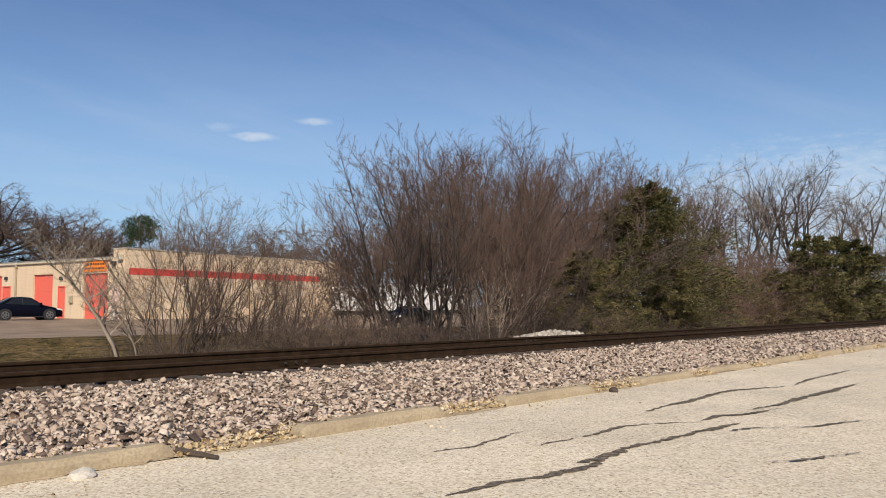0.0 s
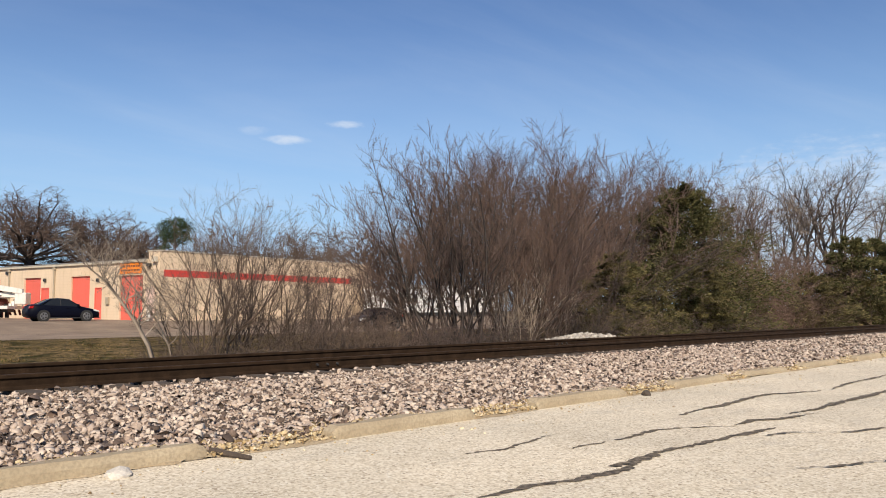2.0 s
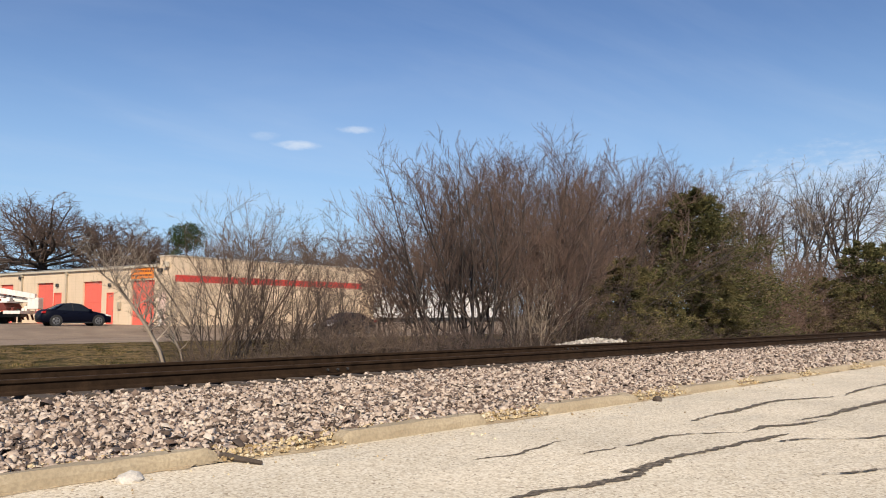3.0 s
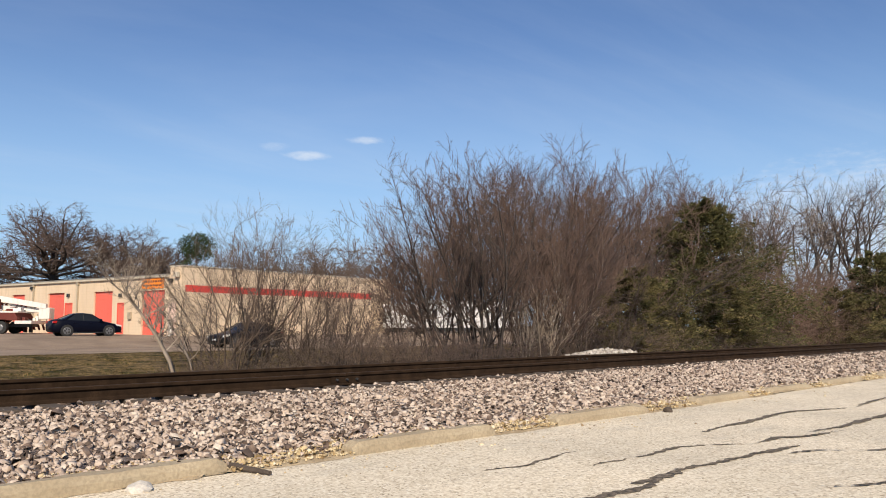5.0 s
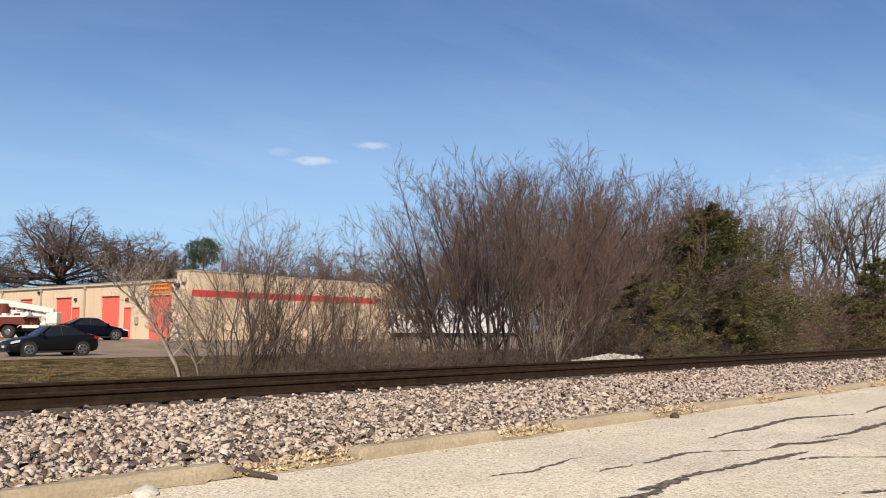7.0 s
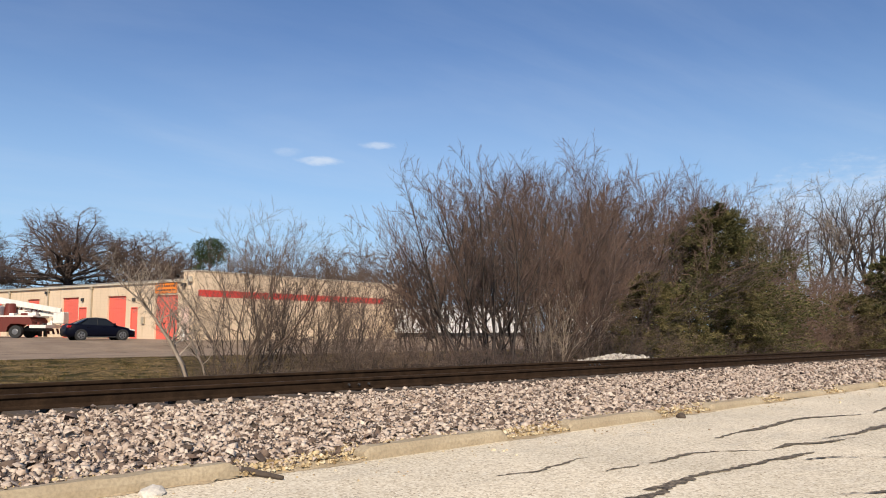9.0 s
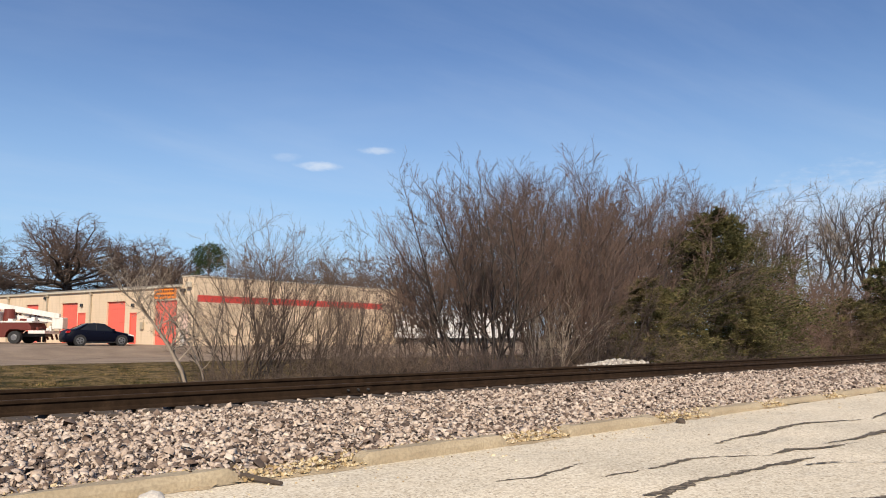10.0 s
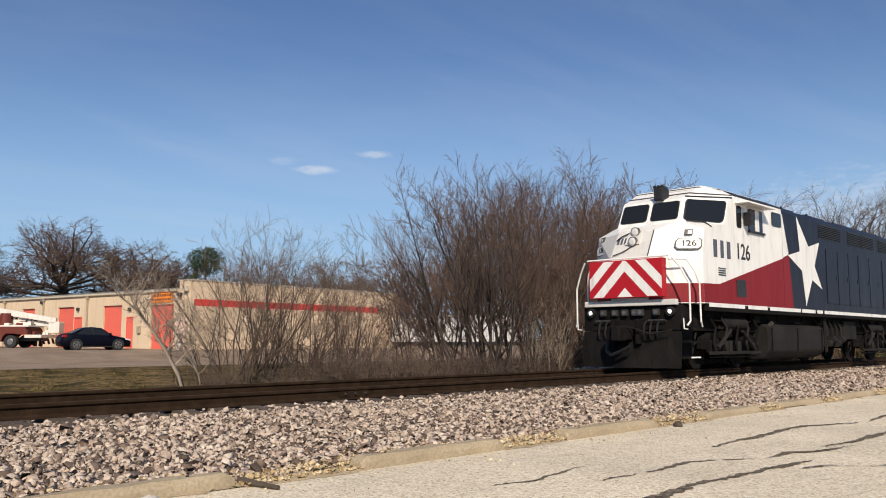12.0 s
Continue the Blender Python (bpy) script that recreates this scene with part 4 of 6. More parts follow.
def locomotive():
    lo = thing("locomotive", "white, red and navy diesel locomotive with a white star", "locomotive")
    # cab and nose
    rings = []
    for z, fx, fh, sx, sw in cab_levels():
        rings.append([(fx, -fh, z), (fx, fh, z), (sx, sw, z), (6.0, sw, z), (6.0, -sw, z), (sx, -sw, z)])
    cab = part("cab", ring_loft(rings), M_LOCO_WHITE, lo, "white cab and nose, streaked with grime")
    # hood
    sect = ((-W, 1.6), (-W, 4.36), (-1.05, 4.62), (1.05, 4.62), (W, 4.36), (W, 1.6))
    hood = part("hood", prism(sect, "x", 6.004, 17.3), M_LOCO_NAVY, lo, "navy blue engine hood")
    # paint on the flank
    for s in (-1, 1):
        y = s * (W + 0.001)
        n = (0, s, 0)
        part("red_panel", poly([(1.16, y, 1.62), (1.16, y, 2.08), (2.0, y, 2.10), (5.99, y, 3.02), (5.99, y, 1.62)], n, 0.004), M_LOCO_RED, cab, "red painted wedge")
        part("red_panel", poly([(6.01, y, 1.62), (6.01, y, 3.03), (6.42, y, 3.14), (6.64, y, 1.62)], n, 0.004), M_LOCO_RED, hood)
        part("white_panel", poly([(6.01, y, 3.05), (6.01, y, 4.30), (6.05, y, 4.30), (6.42, y, 3.16)], n, 0.004), M_LOCO_WHITE, hood)
        star = ((7.08, 4.35), (7.26, 3.32), (6.36, 3.14), (7.36, 2.75), (7.58, 1.72), (8.13, 2.52), (8.93, 2.27), (8.37, 2.96), (8.84, 3.71), (7.94, 3.51))
        part("star", poly([(x, s * (W + 0.006), z) for x, z in star], n, 0.004), M_LOCO_WHITE, hood, "large white five-pointed star")
        part("red_corner", poly([on_corner(0.0, 1.62, s, 0.002), on_corner(1.0, 1.62, s, 0.002), on_corner(1.0, 2.08, s, 0.002), on_corner(0.0, 2.08, s, 0.002)], (-0.4, s, 0), 0.004), M_LOCO_RED, cab)
        # sill and stripe
        sill = part("side_sill", box(1.3, s * 1.40, 1.42, 17.4, s * 1.53, 1.60, 0.01), M_UNDER, lo)
        cuts = (1.34, 3.32, 3.52, 4.72, 4.90, 7.05, 7.16, 8.2, 8.35, 8.8, 8.95, 17.3)
        for a, b in zip(cuts[::2], cuts[1::2]):
            part("sill_stripe", box(a, s * 1.531, 1.52, b, s * 1.537, 1.62), M_LOCO_WHITE, sill, "white sill stripe")
        # flank details
        for a, b, lo_z, hi_z in ((3.08, 3.36, 3.62, 4.20), (3.78, 4.68, 3.60, 4.20), (5.3, 5.95, 3.88, 4.28)):
            window(cab, [(a, y, lo_z), (b, y, lo_z), (b, y, hi_z), (a, y, hi_z)], n)
        part("window_post", box(4.18, s * 1.515, 3.62, 4.42, s * 1.53, 4.18), M_LOCO_WHITE, cab)
        part("sunshade", prism([(3.0, 4.24), (4.75, 4.24), (4.75, 4.27), (3.0, 4.27)], "y", s * 1.48, s * 1.86), M_LOCO_WHITE, cab, "white folded sunshade over the cab window")
        part("arm_rest", box(3.75, s * 1.502, 3.55, 4.75, s * 1.56, 3.61, 0.01), M_BLACK, cab)
        part("vent", box(2.94, s * 1.504, 1.82, 3.48, s * 1.52, 2.26), M_BLACK, cab, "dark square flank vent")
        for k in range(4):
            part("louvre", box(1.95, s * 1.502, 2.32 + 0.055 * k, 2.35, s * 1.515, 2.345 + 0.055 * k), M_BLACK, cab)
        for a, b in ((8.85, 10.7), (11.45, 12.65), (12.75, 14.0), (14.6, 16.6)):
            g = part("grille", box(a, s * 1.502, 3.86, b, s * 1.515, 4.30), M_BLACK, hood, "dark intake grille")
            for k in range(7):
                part("slat", box(a + 0.03, s * 1.516, 3.89 + 0.057 * k, b - 0.03, s * 1.53, 3.91 + 0.057 * k), M_UNDER, g)
        for a, b in ((9.35, 10.3), (10.36, 11.3), (11.36, 12.25), (12.34, 13.4), (13.46, 14.5), (14.9, 15.9), (15.96, 16.9)):
            d = part("hood_door", box(a, s * 1.502, 1.85, b, s * 1.518, 3.55, 0.006), M_LOCO_NAVY, hood)
            part("latch", box(b - 0.12, s * 1.519, 2.6, b - 0.06, s * 1.535, 2.75), M_BLACK, d)
        nb = text_mesh("126", 0.58)
        o = part("number", nb, M_NUMBER, cab, "black running number")
        o.matrix_basis = Matrix.Translation((3.40, s * (W + 0.006), 2.98)) @ (Euler((radians(90), 0, 0 if s < 0 else radians(180))).to_matrix().to_4x4()) @ Matrix.Diagonal((0.98, 1.0, 1, 1))
        for a, b, z0, z1 in ((1.72, 1.92, 2.76, 3.20), (2.10, 2.28, 2.76, 3.20), (2.46, 2.66, 2.76, 3.20)):
            part("emblem_bar", box(a, s * 1.503, z0, b, s * 1.507, z1), M_GREYLETTER, cab)
        # corner windows, number board, marker lamps
        q = [on_corner(0.08, 3.70, s, 0.003), on_corner(0.90, 3.655, s, 0.003), on_corner(0.97, 3.72, s, 0.003), on_corner(0.96, 4.25, s, 0.003), on_corner(0.08, 4.25, s, 0.003)]
        window(cab, q, (-0.5, s, 0.15))
        q = [on_corner(0.50, 2.91, s, 0.026), on_corner(0.90, 2.91, s, 0.026), on_corner(0.96, 2.97, s, 0.026), on_corner(0.96, 3.12, s, 0.026), on_corner(0.90, 3.18, s, 0.026), on_corner(0.50, 3.18, s, 0.026), on_corner(0.44, 3.12, s, 0.026), on_corner(0.44, 2.97, s, 0.026)]
        nn = Vector((-0.86, s, 0.12)).normalized()
        board = part("number_board", poly(q, nn, 0.02), M_BLACK, cab, "lit number board in a dark frame")
        c = sum((Vector(p) for p in q), Vector()) / len(q)
        part("board_face", poly([c + (Vector(p) - c) * 0.91 + nn * 0.021 for p in q], nn, 0.003), M_LOCO_WHITE, board)
        t = part("number", text_mesh("126", 0.20), M_NUMBER, board)
        right = (Vector(q[1]) - Vector(q[0])).normalized() * (1 if s < 0 else -1)
        up = (Vector(q[4]) - Vector(q[1]))
        up = (up - right * up.dot(right)).normalized()
        out = right.cross(up)
        t.matrix_basis = Matrix((right * 1.25, up, out)).transposed().to_4x4()
        t.matrix_basis.translation = c + nn * 0.027
        mk = part("marker_lamp", poly([on_corner(0.60, 3.27, s, 0.026), on_corner(0.76, 3.27, s, 0.026), on_corner(0.76, 3.40, s, 0.026), on_corner(0.60, 3.40, s, 0.026)], nn, 0.03), M_BLACK, cab)
        part("lens", poly([on_corner(0.65, 3.29, s, 0.058), on_corner(0.73, 3.29, s, 0.058), on_corner(0.73, 3.37, s, 0.058), on_corner(0.65, 3.37, s, 0.058)], nn, 0.004), M_LENS, mk)
        # handrails and steps
        part("handrail", bar(((0.30, s * 1.05, 2.64), (0.62, s * 1.34, 2.64), (0.72, s * 1.50, 2.35), (0.80, s * 1.57, 2.04), (0.82, s * 1.57, 1.16), (0.94, s * 1.54, 1.03)), 0.022), M_LOCO_WHITE, lo, "white bent handrail")
        part("handrail", bar(((0.16, s * 1.22, 2.66), (0.24, s * 1.40, 2.40), (0.30, s * 1.57, 2.02), (0.30, s * 1.57, 1.16), (0.20, s * 1.54, 1.05)), 0.022), M_LOCO_WHITE, lo)
        part("handrail", bar(((0.16, s * 1.47, 1.22), (0.18, s * 1.47, 0.98), (0.34, s * 1.47, 0.97)), 0.016), M_LOCO_WHITE, lo)
        for k, z in enumerate((0.30, 0.68, 1.05)):
            st = part("step", box(0.38, s * 1.12, z - 0.02, 1.1, s * 1.46, z + 0.01), M_UNDER, lo)
            if k == 0:
                part("step_edge", box(0.5, s * 1.461, z - 0.005, 0.95, s * 1.475, z + 0.03), M_LOCO_WHITE, st, "white step edge")
        part("step_side", prism([(0.32, 0.25), (0.36, 1.5), (1.32, 1.5), (1.16, 0.25)], "y", s * 1.10, s * 1.13), M_UNDER, lo)
        part("wiper", bar((on_corner(0.15, 3.68, s, 0.02), on_corner(0.55, 3.66, s, 0.03), on_corner(0.98, 3.50, s, 0.03)), 0.018, 6), M_BLACK, cab)
        part("mirror", box(3.46, s * 1.52, 3.7, 3.60, s * 1.75, 4.05, 0.02), M_BLACK, cab)
    # dark bars drawn as the shadow line below the brow, and the roof seam
    for z, r, m in ((4.44, 0.020, M_DARK), (4.64, 0.016, M_DARK)):
        for s in (-1, 1):
            part("rain_gutter", bar((on_front(0, z, 0.012), on_front(s, z, 0.012), on_corner(0.5, z, s, 0.012), on_corner(1.0, z, s, 0.012)), r, 6), m, cab)
    # windshield
    for a, b in ((-0.95, -0.06), (0.06, 0.95)):
        window(cab, [on_front(a, 3.72, 0.003), on_front(b, 3.72, 0.003), on_front(b, 4.21, 0.003), on_front(a, 4.21, 0.003)], (-1, 0, 0.3))
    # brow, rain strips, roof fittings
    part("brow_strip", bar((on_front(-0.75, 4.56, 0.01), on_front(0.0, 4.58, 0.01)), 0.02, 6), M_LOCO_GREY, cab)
    part("drip_rail", bar((on_corner(0.0, 4.33, -1, 0.02), on_corner(1.0, 4.36, -1, 0.02)), 0.02, 6), M_BLACK, cab)
    hornb = part("horn_box", box(1.36, -0.36, 4.26, 1.72, -0.10, 4.60, 0.04), M_BLACK, cab, "black air-horn housing")
    for k in range(3):
        part("horn", tube((1.38, -0.33 + 0.10 * k, 4.62), (1.66, -0.33 + 0.10 * k, 4.62), 0.045, 0.02, 10), M_BLACK, hornb)
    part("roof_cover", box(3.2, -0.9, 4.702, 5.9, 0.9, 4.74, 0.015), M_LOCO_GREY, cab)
    part("antenna", box(3.6, -0.5, 4.742, 4.3, -0.1, 4.80, 0.02), M_BLACK, cab)
    for a, b in ((4.5, 6.0), (7.2, 8.4), (9.2, 11.0), (11.6, 14.2), (14.6, 16.8)):
        r = part("roof_hatch", box(a, -0.95, 4.622, b, 0.95, 4.70, 0.03), M_BLACK, hood if a > 6 else cab, "black roof hatch")
        part("lifting_eye", box(a + 0.1, -1.0, 4.63, a + 0.2, -0.96, 4.72), M_BLACK, r)
    part("roof_vent", prism([(-1.48, 4.38), (-1.48, 4.48), (-1.1, 4.66), (-1.05, 4.60)], "x", 3.1, 6.0), M_BLACK, cab, "dark roof edge vent")
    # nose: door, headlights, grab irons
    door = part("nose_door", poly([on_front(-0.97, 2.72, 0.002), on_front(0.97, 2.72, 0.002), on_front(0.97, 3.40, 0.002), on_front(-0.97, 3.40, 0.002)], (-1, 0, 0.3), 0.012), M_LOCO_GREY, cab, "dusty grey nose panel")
    part("door_edge", bar((on_front(-0.98, 2.72, 0.02), on_front(-0.98, 3.42, 0.02)), 0.015, 6), M_BLACK, door)
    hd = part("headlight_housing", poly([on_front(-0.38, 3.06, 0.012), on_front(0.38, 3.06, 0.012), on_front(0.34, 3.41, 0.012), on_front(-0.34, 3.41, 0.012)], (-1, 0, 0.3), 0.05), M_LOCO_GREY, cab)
    for z in (3.14, 3.39):
        x, y, _ = on_front(-0.05, z)
        part("rim", tube((x - 0.05, y, z), (x - 0.13, y, z - 0.0), 0.125, 0.12, 20), M_STEEL, hd)
        part("lens", tube((x - 0.131, y, z), (x - 0.15, y, z), 0.10, 0.06, 20), M_LENS, hd, "clear headlight lens")
    part("grab_iron", bar((on_front(0.9, 2.80, 0.06), on_front(0.35, 2.90, 0.06), on_front(0.0, 3.02, 0.04)), 0.014, 6), M_BLACK, cab)
    part("hose", bar((on_front(0.95, 3.20, 0.06), on_front(0.7, 3.30, 0.07), on_front(0.3, 3.38, 0.06)), 0.016, 6), M_BLACK, cab)
    for k in range(3):
        part("emblem_bar", poly([on_front(0.92 - 0.19 * k, 3.10, 0.018), on_front(0.80 - 0.19 * k, 3.10, 0.018), on_front(0.80 - 0.19 * k, 3.26, 0.018), on_front(0.92 - 0.19 * k, 3.26, 0.018)], (-1, 0, 0.3), 0.004), M_GREYLETTER, cab)
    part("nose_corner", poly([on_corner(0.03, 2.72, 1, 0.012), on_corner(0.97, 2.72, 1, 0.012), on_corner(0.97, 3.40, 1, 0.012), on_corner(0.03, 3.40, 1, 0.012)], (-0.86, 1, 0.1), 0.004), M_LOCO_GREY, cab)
    part("front_rail", bar(((0.12, -1.15, 2.70), (0.10, 1.1, 2.70)), 0.022), M_LOCO_WHITE, lo)
    # chevron panel
    cp = part("chevron_panel", box(0.05, -1.02, 1.74, 0.24, 1.02, 2.66, 0.01), M_CHEVRON, lo, "red front panel with white chevrons")

    def clip_band(off):
        """A white chevron arm between two slanted lines, clipped to the panel, as polygons for each half."""
        out = []
        for s in (-1, 1):
            pts = [(0.0, off), (1.0, off - 1.0 * 1.02), (1.0, off - 1.0 * 1.02 - 0.30), (0.0, off - 0.30)]
            for axis, lim, sign in ((1, 2.64, 1), (1, 1.76, -1)):
                res = []
                for p, q in zip(pts, pts[1:] + pts[:1]):
                    a, b = (lim - p[axis]) * sign, (lim - q[axis]) * sign
                    if a >= 0:
                        res.append(p)
                    if a * b < 0:
                        k = a / (a - b)
                        res.append((p[0] + k * (q[0] - p[0]), p[1] + k * (q[1] - p[1])))
                pts = res
                if not pts:
                    break
            if len(pts) > 2:
                out.append([(0.049, s * u, z) for u, z in pts])
        return out

    for off in (3.24, 2.68, 1.98):
        for pts in clip_band(off):
            part("white_chevron", poly(pts, (-1, 0, 0), 0.004), M_LOCO_WHITE, cp, "white chevron arm")
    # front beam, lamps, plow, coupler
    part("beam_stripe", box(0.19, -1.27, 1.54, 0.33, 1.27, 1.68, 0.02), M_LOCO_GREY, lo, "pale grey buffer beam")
    fp = part("front_plate", box(0.30, -1.36, 0.95, 0.46, 1.36, 1.535, 0.02), M_UNDER, lo)
    for y in (-1.1, 1.1):
        h = part("ditch_light", tube((0.30, y, 1.39), (0.20, y, 1.39), 0.12, 0.11, 18), M_BLACK, fp)
        part("lens", tube((0.199, y, 1.39), (0.192, y, 1.39), 0.048, 0.046, 18), M_LAMP, h, "lit ditch light")
    for y in (-0.72, -0.3, -0.14, 0.14, 0.42, 0.75):
        h = part("connector", box(0.20, y - 0.08, 1.30, 0.30, y + 0.08, 1.46, 0.02), M_DARK, fp)
        part("cover", tube((0.199, y, 1.38), (0.19, y, 1.38), 0.055, 0.05, 12), M_STEEL, h)
    for y in (-0.8, -0.62, -0.45, 0.45, 0.62, 0.8):
        part("air_hose", bar(((0.28, y, 1.18), (0.16, y, 1.10), (0.12, y + 0.02, 0.86), (0.18, y + 0.03, 0.74)), 0.026, 6), M_BLACK, fp)
    for y in (-0.75, 0.75):
        part("grab_iron", bar(((0.26, y - 0.22, 1.16), (0.2, y - 0.22, 1.19), (0.2, y + 0.22, 1.19), (0.26, y + 0.22, 1.16)), 0.014, 6), M_STEEL, fp)
    plow = bmesh.new()
    n = 9
    low, top, back = [], [], []
    for i in range(n):
        y = -1.36 + 2.72 * i / (n - 1)
        k = 1 - abs(y) / 1.36
        low.append(plow.verts.new((0.20 - 0.28 * k, y, 0.06)))
        top.append(plow.verts.new((0.30 - 0.10 * k, y, 0.93)))
        back.append(plow.verts.new((0.42, y, 0.93)))
    for i in range(n - 1):
        plow.faces.new((low[i], low[i + 1], top[i + 1], top[i]))
        plow.faces.new((top[i], top[i + 1], back[i + 1], back[i]))
    bmesh.ops.solidify(plow, geom=plow.faces[:], thickness=0.03)
    part("snow_plow", plow, M_TANK, lo, "dark dusty pilot plow")
    cp2 = part("coupler", box(-0.35, -0.16, 0.72, 0.40, 0.16, 1.0, 0.05), M_UNDER, lo)
    part("knuckle", prism([(-0.55, -0.2), (-0.58, 0.02), (-0.45, 0.1), (-0.42, 0.24), (-0.28, 0.24), (-0.25, -0.2)], "z", 0.70, 1.04, 0.03), M_UNDER, cp2)
    part("cut_lever", bar(((0.1, -1.2, 0.95), (-0.02, -0.7, 0.86), (-0.12, -0.3, 1.0), (-0.15, 0.0, 1.05)), 0.018, 6), M_TANK, cp2)
    # underframe, tank, trucks
    uf = part("underframe", box(0.45, -1.1, 0.95, 17.3, 1.1, 1.59), M_UNDER, lo)
    tank = part("fuel_tank", prism([(-1.44, 0.42), (-1.46, 0.75), (-1.44, 1.06), (-1.32, 1.16), (1.32, 1.16), (1.44, 1.06), (1.46, 0.75), (1.44, 0.42), (1.30, 0.24), (1.1, 0.19), (-1.1, 0.19), (-1.30, 0.24)], "x", 4.95, 9.05, 0.05), M_TANK, lo, "dusty black fuel tank")
    for x in (5.1, 6.9, 8.8):
        part("band", prism([(-1.475, 0.42), (-1.475, 1.06), (-1.45, 1.06), (-1.45, 0.42)], "x", x, x + 0.06), M_UNDER, tank)
    part("filler", tube((5.2, -1.36, 1.12), (5.2, -1.46, 1.2), 0.06, 0.06, 12), M_STEEL, tank)
    for x, l in ((9.05, 0.5), (4.3, 0.35)):
        part("air_tank", tube((x, -1.22, 1.28), (x + l, -1.22, 1.28), 0.14, 0.14, 14), M_UNDER, uf)
    for i in range(9):
        x = 1.6 + i * 1.75
        part("pipe", bar(((x, -1.28, 1.38), (x + 0.3, -1.3, 1.22), (x + 0.75, -1.3, 1.2), (x + 0.95, -1.26, 1.4)), 0.024, 6), M_UNDER, uf)
    bogie(lo, 1.55)
    bogie(lo, 9.6 + 3.2)
    eq = part("equipment_box", box(9.5, -1.20, 0.50, 11.2, 1.20, 1.3, 0.04), M_UNDER, lo)
    for k, x in enumerate((9.55, 9.95, 10.35, 10.75)):
        part("valve", tube((x, -1.34, 0.62 + 0.12 * (k % 2)), (x + 0.28, -1.34, 0.62 + 0.12 * (k % 2)), 0.11, 0.11, 12), M_TANK, eq)
        part("pipe", bar(((x, -1.26, 1.36), (x + 0.05, -1.36, 1.10), (x + 0.02, -1.38, 0.85), (x + 0.18, -1.30, 0.55)), 0.03, 6), M_TANK, eq)
    for x in (9.22, 9.34):
        part("ladder_rail", bar(((x, -1.40, 1.40), (x, -1.42, 0.35)), 0.022, 6), M_TANK, uf)
    for x0 in (1.5, 12.75):
        # hangers, dampers and brake beams over the side of each truck
        for k in range(5):
            x = x0 + 0.25 + 0.62 * k
            part("hanger", bar(((x, -1.30, 1.30), (x + 0.16, -1.40, 1.02), (x + 0.05, -1.38, 0.62), (x + 0.22, -1.34, 0.34)), 0.034, 6), M_TANK if k % 2 else M_UNDER, uf)
        part("damper", tube((x0 + 0.5, -1.40, 0.52), (x0 + 1.25, -1.40, 0.98), 0.06, 0.045, 10), M_TANK, uf)
        part("damper", tube((x0 + 2.6, -1.40, 0.50), (x0 + 1.9, -1.40, 0.95), 0.06, 0.045, 10), M_TANK, uf)
        part("brake_beam", box(x0 + 0.1, -1.40, 0.36, x0 + 3.1, -1.34, 0.44, 0.015), M_TANK, uf)
        part("air_reservoir", tube((x0 + 1.0, -1.25, 1.14), (x0 + 2.3, -1.25, 1.14), 0.15, 0.15, 14), M_TANK, uf)
    # brake hose that hangs beside the coupler, and its bracket
    part("brake_hose", bar(((0.16, 0.42, 0.92), (-0.05, 0.46, 0.66), (-0.16, 0.40, 0.44), (-0.22, 0.24, 0.36), (-0.26, -0.02, 0.44), (-0.28, -0.30, 0.56)), 0.045, 8), M_BLACK, fp, "black rubber brake hose")
    for y in (-0.34, 0.34):
        part("coupler_guard", box(-0.02, y - 0.05, 0.62, 0.30, y + 0.05, 1.22, 0.02), M_UNDER, fp)
    part("equipment_box", box(11.3, -1.3, 0.75, 12.5, 1.3, 1.35, 0.04), M_TANK, lo)
    part("rear_plate", box(17.3, -1.36, 0.7, 17.45, 1.36, 1.6, 0.02), M_UNDER, lo)
    return lo


loco = locomotive()


